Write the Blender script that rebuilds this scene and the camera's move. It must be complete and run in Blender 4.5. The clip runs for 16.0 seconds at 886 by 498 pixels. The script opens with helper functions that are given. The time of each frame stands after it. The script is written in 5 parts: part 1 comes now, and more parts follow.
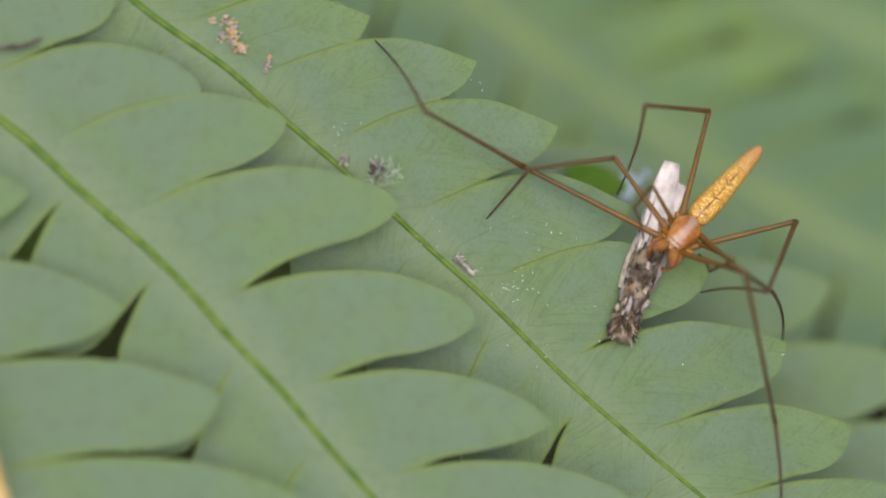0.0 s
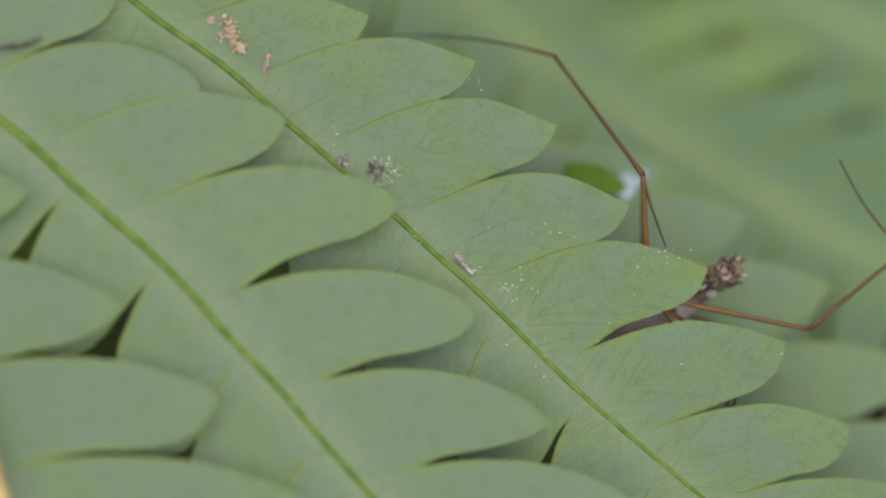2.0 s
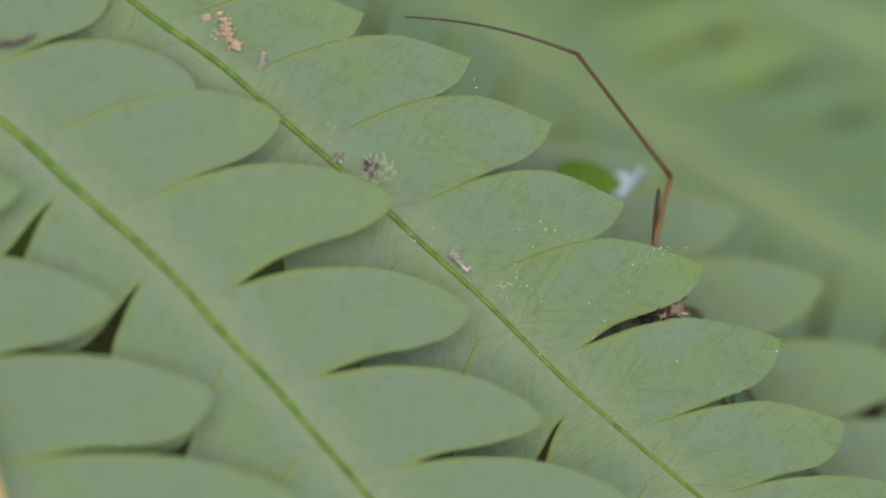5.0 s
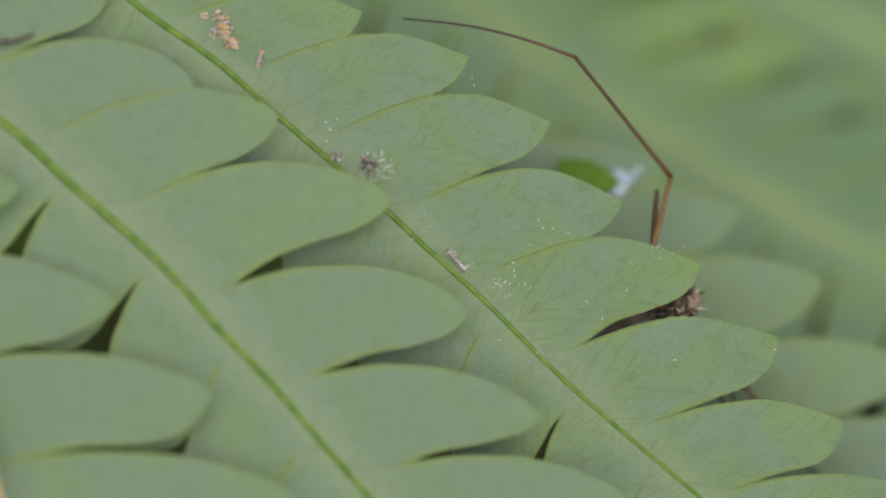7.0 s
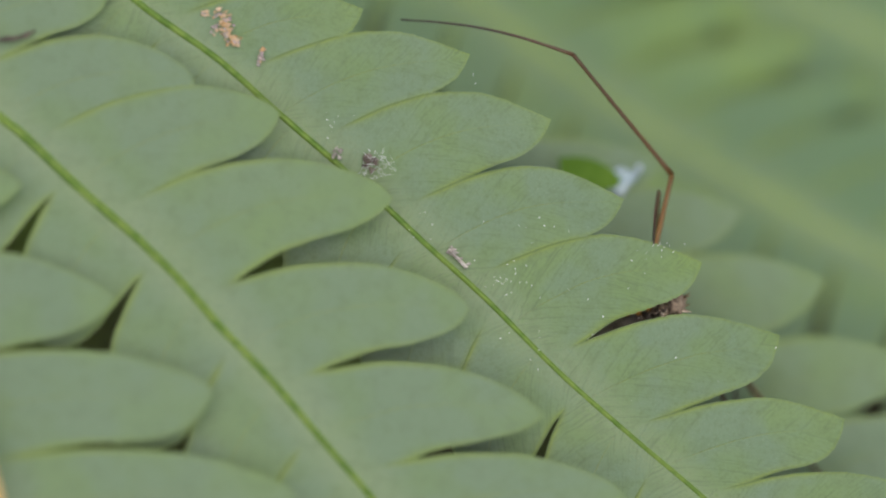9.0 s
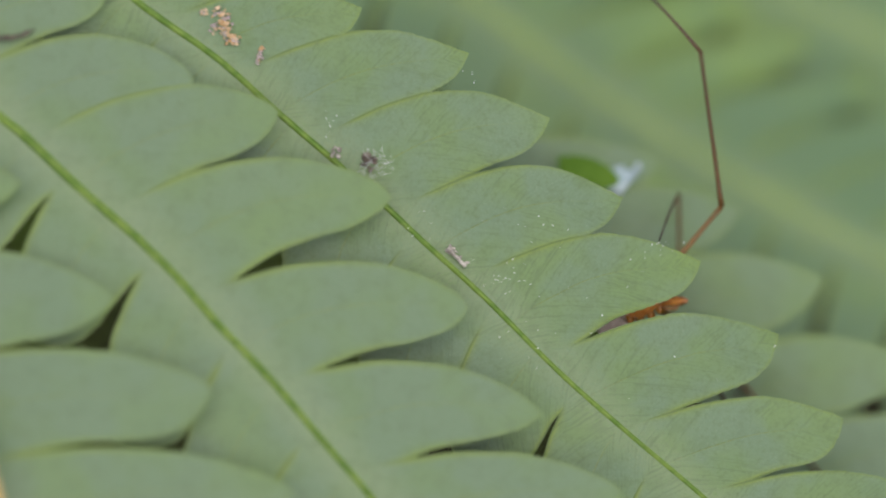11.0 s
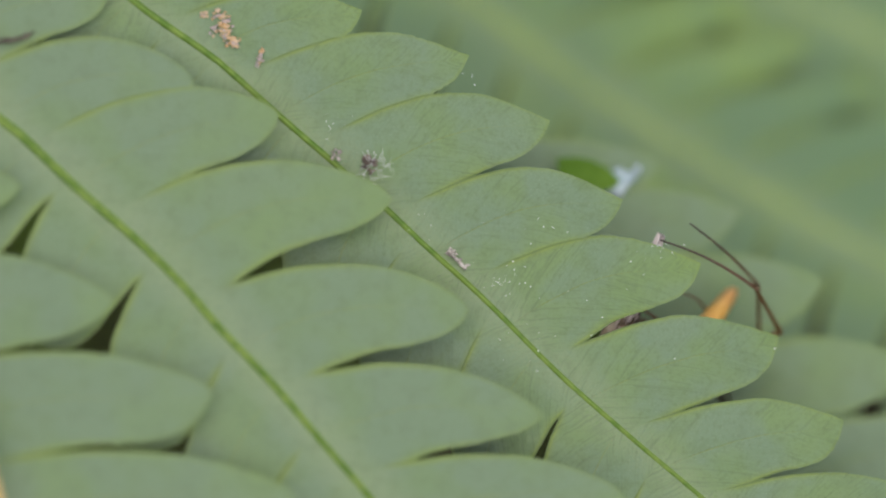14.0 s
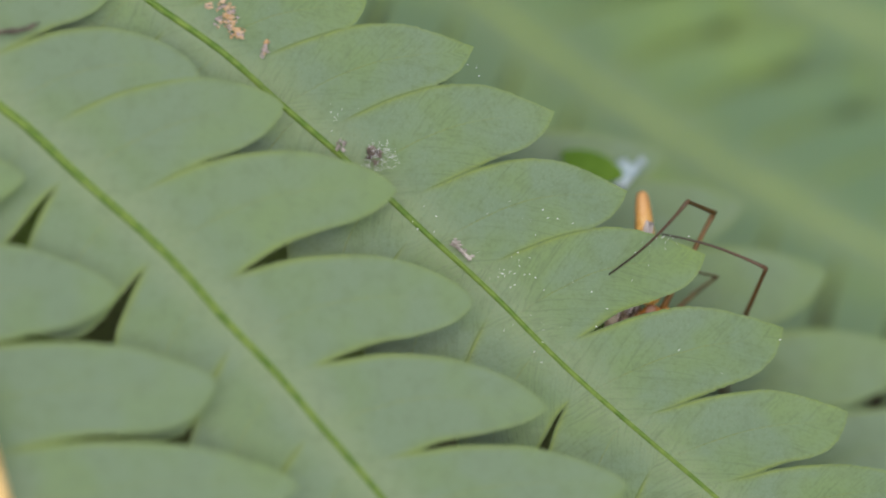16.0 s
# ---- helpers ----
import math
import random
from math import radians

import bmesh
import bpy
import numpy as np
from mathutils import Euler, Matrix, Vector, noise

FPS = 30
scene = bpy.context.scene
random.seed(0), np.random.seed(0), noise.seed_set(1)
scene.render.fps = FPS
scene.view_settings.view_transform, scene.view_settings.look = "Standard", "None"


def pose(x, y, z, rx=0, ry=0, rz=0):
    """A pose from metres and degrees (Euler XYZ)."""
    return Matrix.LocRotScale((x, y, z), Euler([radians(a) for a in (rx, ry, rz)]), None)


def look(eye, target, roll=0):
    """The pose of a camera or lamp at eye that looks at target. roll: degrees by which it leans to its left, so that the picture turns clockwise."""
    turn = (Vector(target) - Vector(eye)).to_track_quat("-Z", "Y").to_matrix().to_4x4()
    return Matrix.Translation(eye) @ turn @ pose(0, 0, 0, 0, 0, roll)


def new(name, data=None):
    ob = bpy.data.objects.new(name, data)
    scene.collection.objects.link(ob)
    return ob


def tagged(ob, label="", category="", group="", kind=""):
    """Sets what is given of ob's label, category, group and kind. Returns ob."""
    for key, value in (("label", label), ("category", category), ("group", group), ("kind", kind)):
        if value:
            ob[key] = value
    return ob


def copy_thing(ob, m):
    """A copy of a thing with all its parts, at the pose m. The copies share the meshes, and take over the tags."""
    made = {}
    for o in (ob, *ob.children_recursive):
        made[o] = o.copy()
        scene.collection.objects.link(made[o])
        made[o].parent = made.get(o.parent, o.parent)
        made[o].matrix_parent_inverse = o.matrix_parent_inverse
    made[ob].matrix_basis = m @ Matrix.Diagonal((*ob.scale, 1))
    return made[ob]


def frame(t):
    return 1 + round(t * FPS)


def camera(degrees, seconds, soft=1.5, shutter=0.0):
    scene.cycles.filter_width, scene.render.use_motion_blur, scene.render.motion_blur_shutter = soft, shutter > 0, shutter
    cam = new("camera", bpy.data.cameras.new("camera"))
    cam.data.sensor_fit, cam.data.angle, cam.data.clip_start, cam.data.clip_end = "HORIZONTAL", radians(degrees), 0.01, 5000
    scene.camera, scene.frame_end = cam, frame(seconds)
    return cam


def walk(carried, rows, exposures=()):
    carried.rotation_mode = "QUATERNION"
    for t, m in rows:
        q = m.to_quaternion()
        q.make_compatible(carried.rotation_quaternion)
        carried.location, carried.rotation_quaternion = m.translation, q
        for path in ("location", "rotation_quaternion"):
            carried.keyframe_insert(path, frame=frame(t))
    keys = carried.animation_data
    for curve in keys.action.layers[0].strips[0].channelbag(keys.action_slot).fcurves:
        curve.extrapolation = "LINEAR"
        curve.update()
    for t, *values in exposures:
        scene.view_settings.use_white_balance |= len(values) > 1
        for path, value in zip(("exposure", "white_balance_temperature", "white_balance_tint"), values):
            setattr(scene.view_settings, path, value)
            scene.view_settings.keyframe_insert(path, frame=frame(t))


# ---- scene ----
MM = 0.001
# A slanted working frame: x to the right, y up the slope, z square off the foliage, in millimetres.
SLOPE = pose(0, 0, 0.5, 42, 0, 0)
REACH = 400.0


# ---- camera ----
cam = camera(8.965, 16.0, soft=2.0, shutter=0.4)
cam.data.dof.use_dof = True
cam.data.dof.focus_distance = (REACH + 0.4) * MM
cam.data.dof.aperture_fstop = 7.4
cam.data.dof.aperture_blades = 0
CAMERA_ROWS = [
    (0.0, -0.00, 0.00, 0.0000, 0.0000, 0.0000),
    (0.5, -0.00, 0.00, -0.0143, 0.0011, 0.0000),
    (1.0, -1.13, -1.88, -0.1569, 0.2565, 0.0352),
    (1.5, -0.86, -0.97, -0.1301, 0.1250, -0.0109),
    (2.0, -0.21, -0.99, -0.0420, 0.1364, -0.0059),
    (2.5, -1.41, -1.78, -0.2062, 0.2161, -0.0009),
    (3.0, -0.46, -1.24, -0.0854, 0.1627, -0.0001),
    (3.5, -1.51, -1.70, -0.2438, 0.2064, 0.0033),
    (4.0, -0.27, -1.60, -0.0928, 0.2049, 0.0123),
    (6.5, -0.36, -2.47, -0.1251, 0.3073, 0.0065),
    (7.0, 0.18, -2.25, -0.0566, 0.2744, -0.0049),
    (7.5, -0.71, -1.03, -0.2036, 0.1317, -0.0046),
    (8.0, 1.29, -1.18, 0.0828, 0.1455, 0.0078),
    (8.5, -0.05, -2.11, -0.0931, 0.2467, -0.0033),
    (9.0, 1.26, -3.47, 0.1094, 0.4259, 0.0305),
    (11.5, 0.80, -3.51, 0.0215, 0.4131, 0.0150),
    (12.0, -0.96, -1.73, -0.2267, 0.1824, -0.0026),
    (12.5, 1.76, -4.21, 0.1490, 0.5107, 0.0286),
    (13.0, 1.45, -3.73, 0.1245, 0.4336, 0.0200),
    (13.5, -1.51, -3.77, -0.2358, 0.3970, -0.0029),
    (14.0, -0.41, -2.23, -0.1389, 0.2598, 0.0024),
    (14.5, -0.77, -1.85, -0.1914, 0.2102, 0.0210),
    (15.0, 1.14, -2.05, 0.0762, 0.2323, 0.0265),
    (15.5, -0.91, -4.56, -0.1483, 0.5218, 0.0071),
    (16.0, -0.88, -4.58, -0.1591, 0.5067, 0.0244),
]
walk(cam, [(t, SLOPE @ Matrix.Translation(Vector((dx, dy, REACH)) * MM) @ pose(0, 0, 0, tilt, 0, 0) @ pose(0, 0, 0, 0, turn, 0)
            @ pose(0, 0, 0, 0, 0, roll)) for t, dx, dy, turn, tilt, roll in CAMERA_ROWS], exposures=[(0, 0.93), (0.5, 0.88), (9, 0.88), (11.5, 0.93), (16, 0.93)])

# ---- daylight: overcast, in open shade ----
SUN_UP, SUN_TURN = 60, 172
world = bpy.data.worlds.new("overcast_sky")
scene.world = world
world.use_nodes = True
wn = world.node_tree.nodes
sky = wn.new("ShaderNodeTexSky")
sky.sky_type, sky.sun_disc = "NISHITA", False
sky.sun_elevation, sky.sun_rotation = radians(SUN_UP), radians(SUN_TURN)
sky.air_density, sky.dust_density, sky.ozone_density = 1.0, 4.0, 1.0
wn["Background"].inputs["Strength"].default_value = 0.09
world.node_tree.links.new(sky.outputs["Color"], wn["Background"].inputs["Color"])
sun = new("sun", bpy.data.lights.new("sun", "SUN"))
sun.data.energy, sun.data.angle, sun.data.color = 1.5, radians(75), (1.0, 0.97, 0.92)
a, e = radians(SUN_TURN), radians(SUN_UP)
sun.matrix_world = look(Vector((math.sin(a) * math.cos(e), math.cos(a) * math.cos(e), math.sin(e))) * 3, (0, 0, 0))


# ---- materials ----
def material(name, colour, rough=0.5, spec=0.5):
    m = bpy.data.materials.new(name)
    m.use_nodes = True
    b = m.node_tree.nodes["Principled BSDF"]
    b.inputs["Base Color"].default_value = (*colour, 1)
    b.inputs["Roughness"].default_value = rough
    b.inputs["Specular IOR Level"].default_value = spec
    return m


def node(m, kind, **values):
    n = m.node_tree.nodes.new(kind)
    for k, v in values.items():
        n.inputs[k.replace("_", " ")].default_value = v
    return n


def link(m, a, b):
    m.node_tree.links.new(a, b)


def arith(m, op, a, b=None, c=None):
    n = m.node_tree.nodes.new("ShaderNodeMath")
    n.operation = op
    for i, v in enumerate((a, b, c)):
        if v is None:
            continue
        if isinstance(v, (int, float)):
            n.inputs[i].default_value = v
        else:
            link(m, v, n.inputs[i])
    return n.outputs[0]


def blend(m, fac, a, b):
    n = m.node_tree.nodes.new("ShaderNodeMix")
    n.data_type = "RGBA"
    for sock, v in ((n.inputs[0], fac), (n.inputs[6], a), (n.inputs[7], b)):
        if isinstance(v, tuple):
            sock.default_value = (*v, 1)
        elif isinstance(v, (int, float)):
            sock.default_value = v
        else:
            link(m, v, sock)
    return n.outputs[2]


def smooth(m, v, lo, hi):
    n = m.node_tree.nodes.new("ShaderNodeMapRange")
    n.interpolation_type = "SMOOTHSTEP"
    n.inputs["From Min"].default_value, n.inputs["From Max"].default_value = lo, hi
    link(m, v, n.inputs["Value"])
    return n.outputs["Result"]


def mottled(name, a, b, scale, rough=0.6, bump=0.3, detail=5.0, spec=0.4):
    """Two colours mixed by noise, with the same noise as relief; scale in features per metre."""
    m = material(name, a, rough, spec)
    p = m.node_tree.nodes["Principled BSDF"]
    co = m.node_tree.nodes.new("ShaderNodeTexCoord").outputs["Object"]
    n = node(m, "ShaderNodeTexNoise", Scale=scale, Detail=detail, Roughness=0.62)
    link(m, co, n.inputs["Vector"])
    link(m, blend(m, smooth(m, n.outputs["Fac"], 0.36, 0.64), a, b), p.inputs["Base Color"])
    h = node(m, "ShaderNodeBump", Strength=bump, Distance=0.3 / scale)
    link(m, n.outputs["Fac"], h.inputs["Height"])
    link(m, h.outputs["Normal"], p.inputs["Normal"])
    return m


def leaf_material(name, dull, fresh, vary=0.3, grain=1.0, tips=0.42):
    """A matt, waxy fern leaflet: UV is in millimetres along and across the midrib."""
    m = material(name, dull, 0.45, 0.38)
    p = m.node_tree.nodes["Principled BSDF"]
    uv = m.node_tree.nodes.new("ShaderNodeUVMap")
    uv.uv_map = "along"
    sep = m.node_tree.nodes.new("ShaderNodeSeparateXYZ")
    link(m, uv.outputs["UV"], sep.inputs[0])
    rim = m.node_tree.nodes.new("ShaderNodeUVMap")
    rim.uv_map = "across"
    rs = m.node_tree.nodes.new("ShaderNodeSeparateXYZ")
    link(m, rim.outputs["UV"], rs.inputs[0])
    place = m.node_tree.nodes.new("ShaderNodeUVMap")
    place.uv_map = "place"
    info = m.node_tree.nodes.new("ShaderNodeObjectInfo").outputs["Random"]
    big = node(m, "ShaderNodeTexNoise", Scale=0.2, Detail=3.0, Roughness=0.55)
    fine = node(m, "ShaderNodeTexNoise", Scale=3.2, Detail=4.0, Roughness=0.7)
    mid = node(m, "ShaderNodeTexNoise", Scale=0.8, Detail=3.0, Roughness=0.6)
    for n in (big, fine, mid):
        link(m, place.outputs["UV"], n.inputs["Vector"])
    free = smooth(m, rs.outputs["X"], 0.08, 0.4)
    # midrib and forking side veins
    away = arith(m, "ABSOLUTE", sep.outputs["Y"])
    wob = arith(m, "MULTIPLY", arith(m, "SUBTRACT", mid.outputs["Fac"], 0.5), 0.5)
    phase = arith(m, "ADD", arith(m, "MULTIPLY", arith(m, "SUBTRACT", sep.outputs["X"], arith(m, "MULTIPLY", away, 1.7)), 0.6), wob)
    strand = m.node_tree.nodes.new("ShaderNodeCombineXYZ")
    link(m, arith(m, "MULTIPLY", phase, 6.0), strand.inputs[0])
    link(m, arith(m, "MULTIPLY", away, 0.6), strand.inputs[1])
    link(m, arith(m, "MULTIPLY", info, 91.0), strand.inputs[2])
    streak = node(m, "ShaderNodeTexNoise", Scale=1.0, Detail=3.0, Roughness=0.6)
    link(m, strand.outputs[0], streak.inputs["Vector"])
    side = smooth(m, streak.outputs["Fac"], 0.48, 0.7)
    rib = arith(m, "SUBTRACT", 1.0, smooth(m, arith(m, "ADD", away, arith(m, "MULTIPLY", wob, 0.12)), 0.015, 0.09))
    rib_fade = arith(m, "MULTIPLY", rib, arith(m, "SUBTRACT", 1.0, smooth(m, rs.outputs["X"], 0.25, 0.95)))
    # colour: dull bluish bloom in the middle, fresher at rims, base and along the ribs
    edge = smooth(m, arith(m, "ABSOLUTE", arith(m, "SUBTRACT", rs.outputs["Y"], 0.5)), 0.36, 0.5)
    edge = arith(m, "MULTIPLY", edge, free)
    base = arith(m, "SUBTRACT", 1.0, smooth(m, rs.outputs["X"], 0.0, 0.2))
    tip = smooth(m, rs.outputs["X"], 0.72, 1.0)
    f = arith(m, "MULTIPLY", smooth(m, big.outputs["Fac"], 0.36, 0.66), 0.3 + 0.32 * grain)
    for w, k in ((edge, 0.12), (tip, tips)):
        f = arith(m, "ADD", f, arith(m, "MULTIPLY", w, k))
    f = arith(m, "ADD", f, arith(m, "MULTIPLY", arith(m, "MULTIPLY", arith(m, "SUBTRACT", info, 0.5), vary), free))
    # a yellow-green margin, widest by the notch between two leaflets
    frac = arith(m, "MAXIMUM", arith(m, "MULTIPLY", arith(m, "ABSOLUTE", arith(m, "SUBTRACT", rs.outputs["Y"], 0.5)), 2.0), 0.05)
    inset = arith(m, "SUBTRACT", arith(m, "DIVIDE", away, frac), away)
    inset = arith(m, "ADD", inset, arith(m, "MULTIPLY", arith(m, "SUBTRACT", fine.outputs["Fac"], 0.5), 0.16))
    thin = arith(m, "SUBTRACT", 1.0, smooth(m, inset, 0.05, 0.36))
    broad = arith(m, "MULTIPLY", arith(m, "SUBTRACT", 1.0, smooth(m, inset, 0.05, 0.75)), arith(m, "SUBTRACT", 1.0, smooth(m, rs.outputs["X"], 0.3, 0.75)))
    rimline = arith(m, "MULTIPLY", arith(m, "ADD", arith(m, "MULTIPLY", arith(m, "MULTIPLY", thin, arith(m, "SUBTRACT", 0.85, arith(m, "MULTIPLY", smooth(m, rs.outputs["X"], 0.35, 0.75), 0.45))), smooth(m, fine.outputs["Fac"], 0.25, 0.55)), arith(m, "MULTIPLY", broad, 0.5)), smooth(m, rs.outputs["X"], 0.06, 0.22))
    n = m.node_tree.nodes.new("ShaderNodeClamp")
    link(m, f, n.inputs[0])
    col = blend(m, n.outputs[0], dull, fresh)
    col = blend(m, arith(m, "MULTIPLY", arith(m, "MULTIPLY", rib_fade, smooth(m, fine.outputs["Fac"], 0.38, 0.62)), 0.5), col, (0.20, 0.20, 0.085))
    rimline = arith(m, "MINIMUM", rimline, 0.9)
    col = blend(m, rimline, col, (0.155, 0.225, 0.03))
    # shade in the folds between leaflets, painted as dark green along the rims
    fold_shade = arith(m, "MULTIPLY", arith(m, "SUBTRACT", 1.0, smooth(m, inset, 0.02, 0.2)), arith(m, "SUBTRACT", 1.0, smooth(m, rs.outputs["X"], 0.4, 0.72)))
    col = blend(m, arith(m, "MULTIPLY", arith(m, "MULTIPLY", fold_shade, smooth(m, rs.outputs["X"], 0.06, 0.16)), 0.8), col, (0.05, 0.10, 0.012))
    col = blend(m, arith(m, "MULTIPLY", arith(m, "MULTIPLY", base, smooth(m, fine.outputs["Fac"], 0.3, 0.55)), 0.72), col, (0.18, 0.246, 0.125))
    col = blend(m, arith(m, "MULTIPLY", smooth(m, mid.outputs["Fac"], 0.45, 0.72), 0.3), col, tuple(c * 0.62 for c in dull))
    col = blend(m, arith(m, "MULTIPLY", arith(m, "MULTIPLY", side, smooth(m, big.outputs["Fac"], 0.28, 0.6)), 0.36 * grain), col, tuple(c * 0.42 for c in dull))
    col = blend(m, arith(m, "MULTIPLY", smooth(m, fine.outputs["Fac"], 0.46, 0.7), 0.28 * grain), col, tuple(c * 0.5 for c in fresh))
    bloom = node(m, "ShaderNodeTexNoise", Scale=7.0, Detail=3.0, Roughness=0.75)
    link(m, place.outputs["UV"], bloom.inputs["Vector"])
    dusty = arith(m, "MULTIPLY", smooth(m, bloom.outputs["Fac"], 0.54, 0.72), smooth(m, big.outputs["Fac"], 0.62, 0.38))
    col = blend(m, arith(m, "MULTIPLY", dusty, 0.4), col, (0.24, 0.305, 0.21))
    link(m, col, p.inputs["Base Color"])
    link(m, arith(m, "ADD", 0.36, arith(m, "MULTIPLY", fine.outputs["Fac"], 0.22)), p.inputs["Roughness"])
    high = arith(m, "ADD", arith(m, "MULTIPLY", side, -0.5), arith(m, "ADD", arith(m, "MULTIPLY", fine.outputs["Fac"], 0.7), arith(m, "MULTIPLY", rib_fade, -1.2)))
    h = node(m, "ShaderNodeBump", Strength=0.35 * grain, Distance=0.00006)
    link(m, high, h.inputs["Height"])
    link(m, h.outputs["Normal"], p.inputs["Normal"])
    # a little daylight comes through the blade
    tr = node(m, "ShaderNodeBsdfTranslucent")
    link(m, blend(m, 0.5, col, fresh), tr.inputs["Color"])
    mix = node(m, "ShaderNodeMixShader", Fac=0.32)
    link(m, p.outputs[0], mix.inputs[1])
    link(m, tr.outputs[0], mix.inputs[2])
    link(m, mix.outputs[0], m.node_tree.nodes["Material Output"].inputs["Surface"])
    return m


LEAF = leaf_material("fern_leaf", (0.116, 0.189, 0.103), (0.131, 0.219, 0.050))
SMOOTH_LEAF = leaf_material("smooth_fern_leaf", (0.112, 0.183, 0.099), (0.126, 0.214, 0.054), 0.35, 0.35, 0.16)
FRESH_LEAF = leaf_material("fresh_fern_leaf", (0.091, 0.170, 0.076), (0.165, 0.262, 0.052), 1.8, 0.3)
# far frond's stalk, with the daylight on it put into a lighter colour
LIT_STALK = mottled("lit_stalk", (0.13, 0.20, 0.05), (0.165, 0.235, 0.07), 300, 0.5, 0.2)
STALK = mottled("fern_stalk", (0.052, 0.108, 0.008), (0.104, 0.165, 0.024), 800, 0.55, 0.2, spec=0.25)
# deep green that paints the shade on one lower leaflet
SHADED_LEAF = mottled("shaded_leaf", (0.046, 0.105, 0.006), (0.066, 0.130, 0.012), 400, 0.6, 0.2, spec=0.1)
SOIL = mottled("forest_soil", (0.006, 0.006, 0.003), (0.014, 0.012, 0.006), 60, 0.95, 0.9, spec=0.05)


# ---- builders ----
def mesh_of(name, verts, faces, mats, uvs=None):
    me = bpy.data.meshes.new(name)
    me.from_pydata([tuple(c * MM for c in v) for v in verts], [], faces)
    for m in mats if isinstance(mats, (list, tuple)) else [mats]:
        me.materials.append(m)
    me.polygons.foreach_set("use_smooth", [True] * len(me.polygons))
    if uvs:
        for key, table in uvs.items():
            layer = me.uv_layers.new(name=key)
            for lo in me.loops:
                layer.data[lo.index].uv = table[lo.vertex_index]
    me.update()
    return me


def part(name, me, parent, label="", at=None):
    ob = new(name, me)
    ob.parent = parent
    if at is not None:
        ob.location = Vector(at) * MM
    if label:
        ob["label"] = label
    return ob


def tube(points, radii, sides=8, caps=True):
    """A round, tapering rod through points (mm)."""
    pts = [Vector(p) for p in points]
    verts, faces = [], []
    up = Vector((0.13, 0.21, 0.97))
    for i, p in enumerate(pts):
        d = (pts[min(i + 1, len(pts) - 1)] - pts[max(i - 1, 0)]).normalized()
        u = (up - d * up.dot(d))
        if u.length < 0.05:
            u = d.orthogonal()
        u.normalize()
        w = d.cross(u)
        for k in range(sides):
            a = 2 * math.pi * k / sides
            verts.append(p + (u * math.cos(a) + w * math.sin(a)) * radii[i])
    for i in range(len(pts) - 1):
        for k in range(sides):
            a, b = i * sides + k, i * sides + (k + 1) % sides
            faces.append((a, b, b + sides, a + sides))
    if caps:
        faces.append(tuple(range(sides))[::-1])
        faces.append(tuple(range(len(verts) - sides, len(verts))))
    return verts, faces


def smooth_line(pts, step):
    """Catmull-Rom through points, about step apart."""
    pts = [Vector(p) for p in pts]
    out = []
    for i in range(len(pts) - 1):
        a, b, c, d = pts[max(i - 1, 0)], pts[i], pts[i + 1], pts[min(i + 2, len(pts) - 1)]
        n = max(1, int((c - b).length / step))
        for k in range(n):
            t = k / n
            out.append(0.5 * ((2 * b) + (c - a) * t + (2 * a - 5 * b + 4 * c - d) * t * t + (3 * b - a - 3 * c + d) * t ** 3))
    return out + [pts[-1]]


def swell(x, y, height):
    """The gentle waves that run over a whole branch."""
    return 0.16 * noise.noise((x * 0.22, y * 0.22, height(0, 0))) + 0.03 * noise.noise((x * 0.8, y * 0.8, 7))


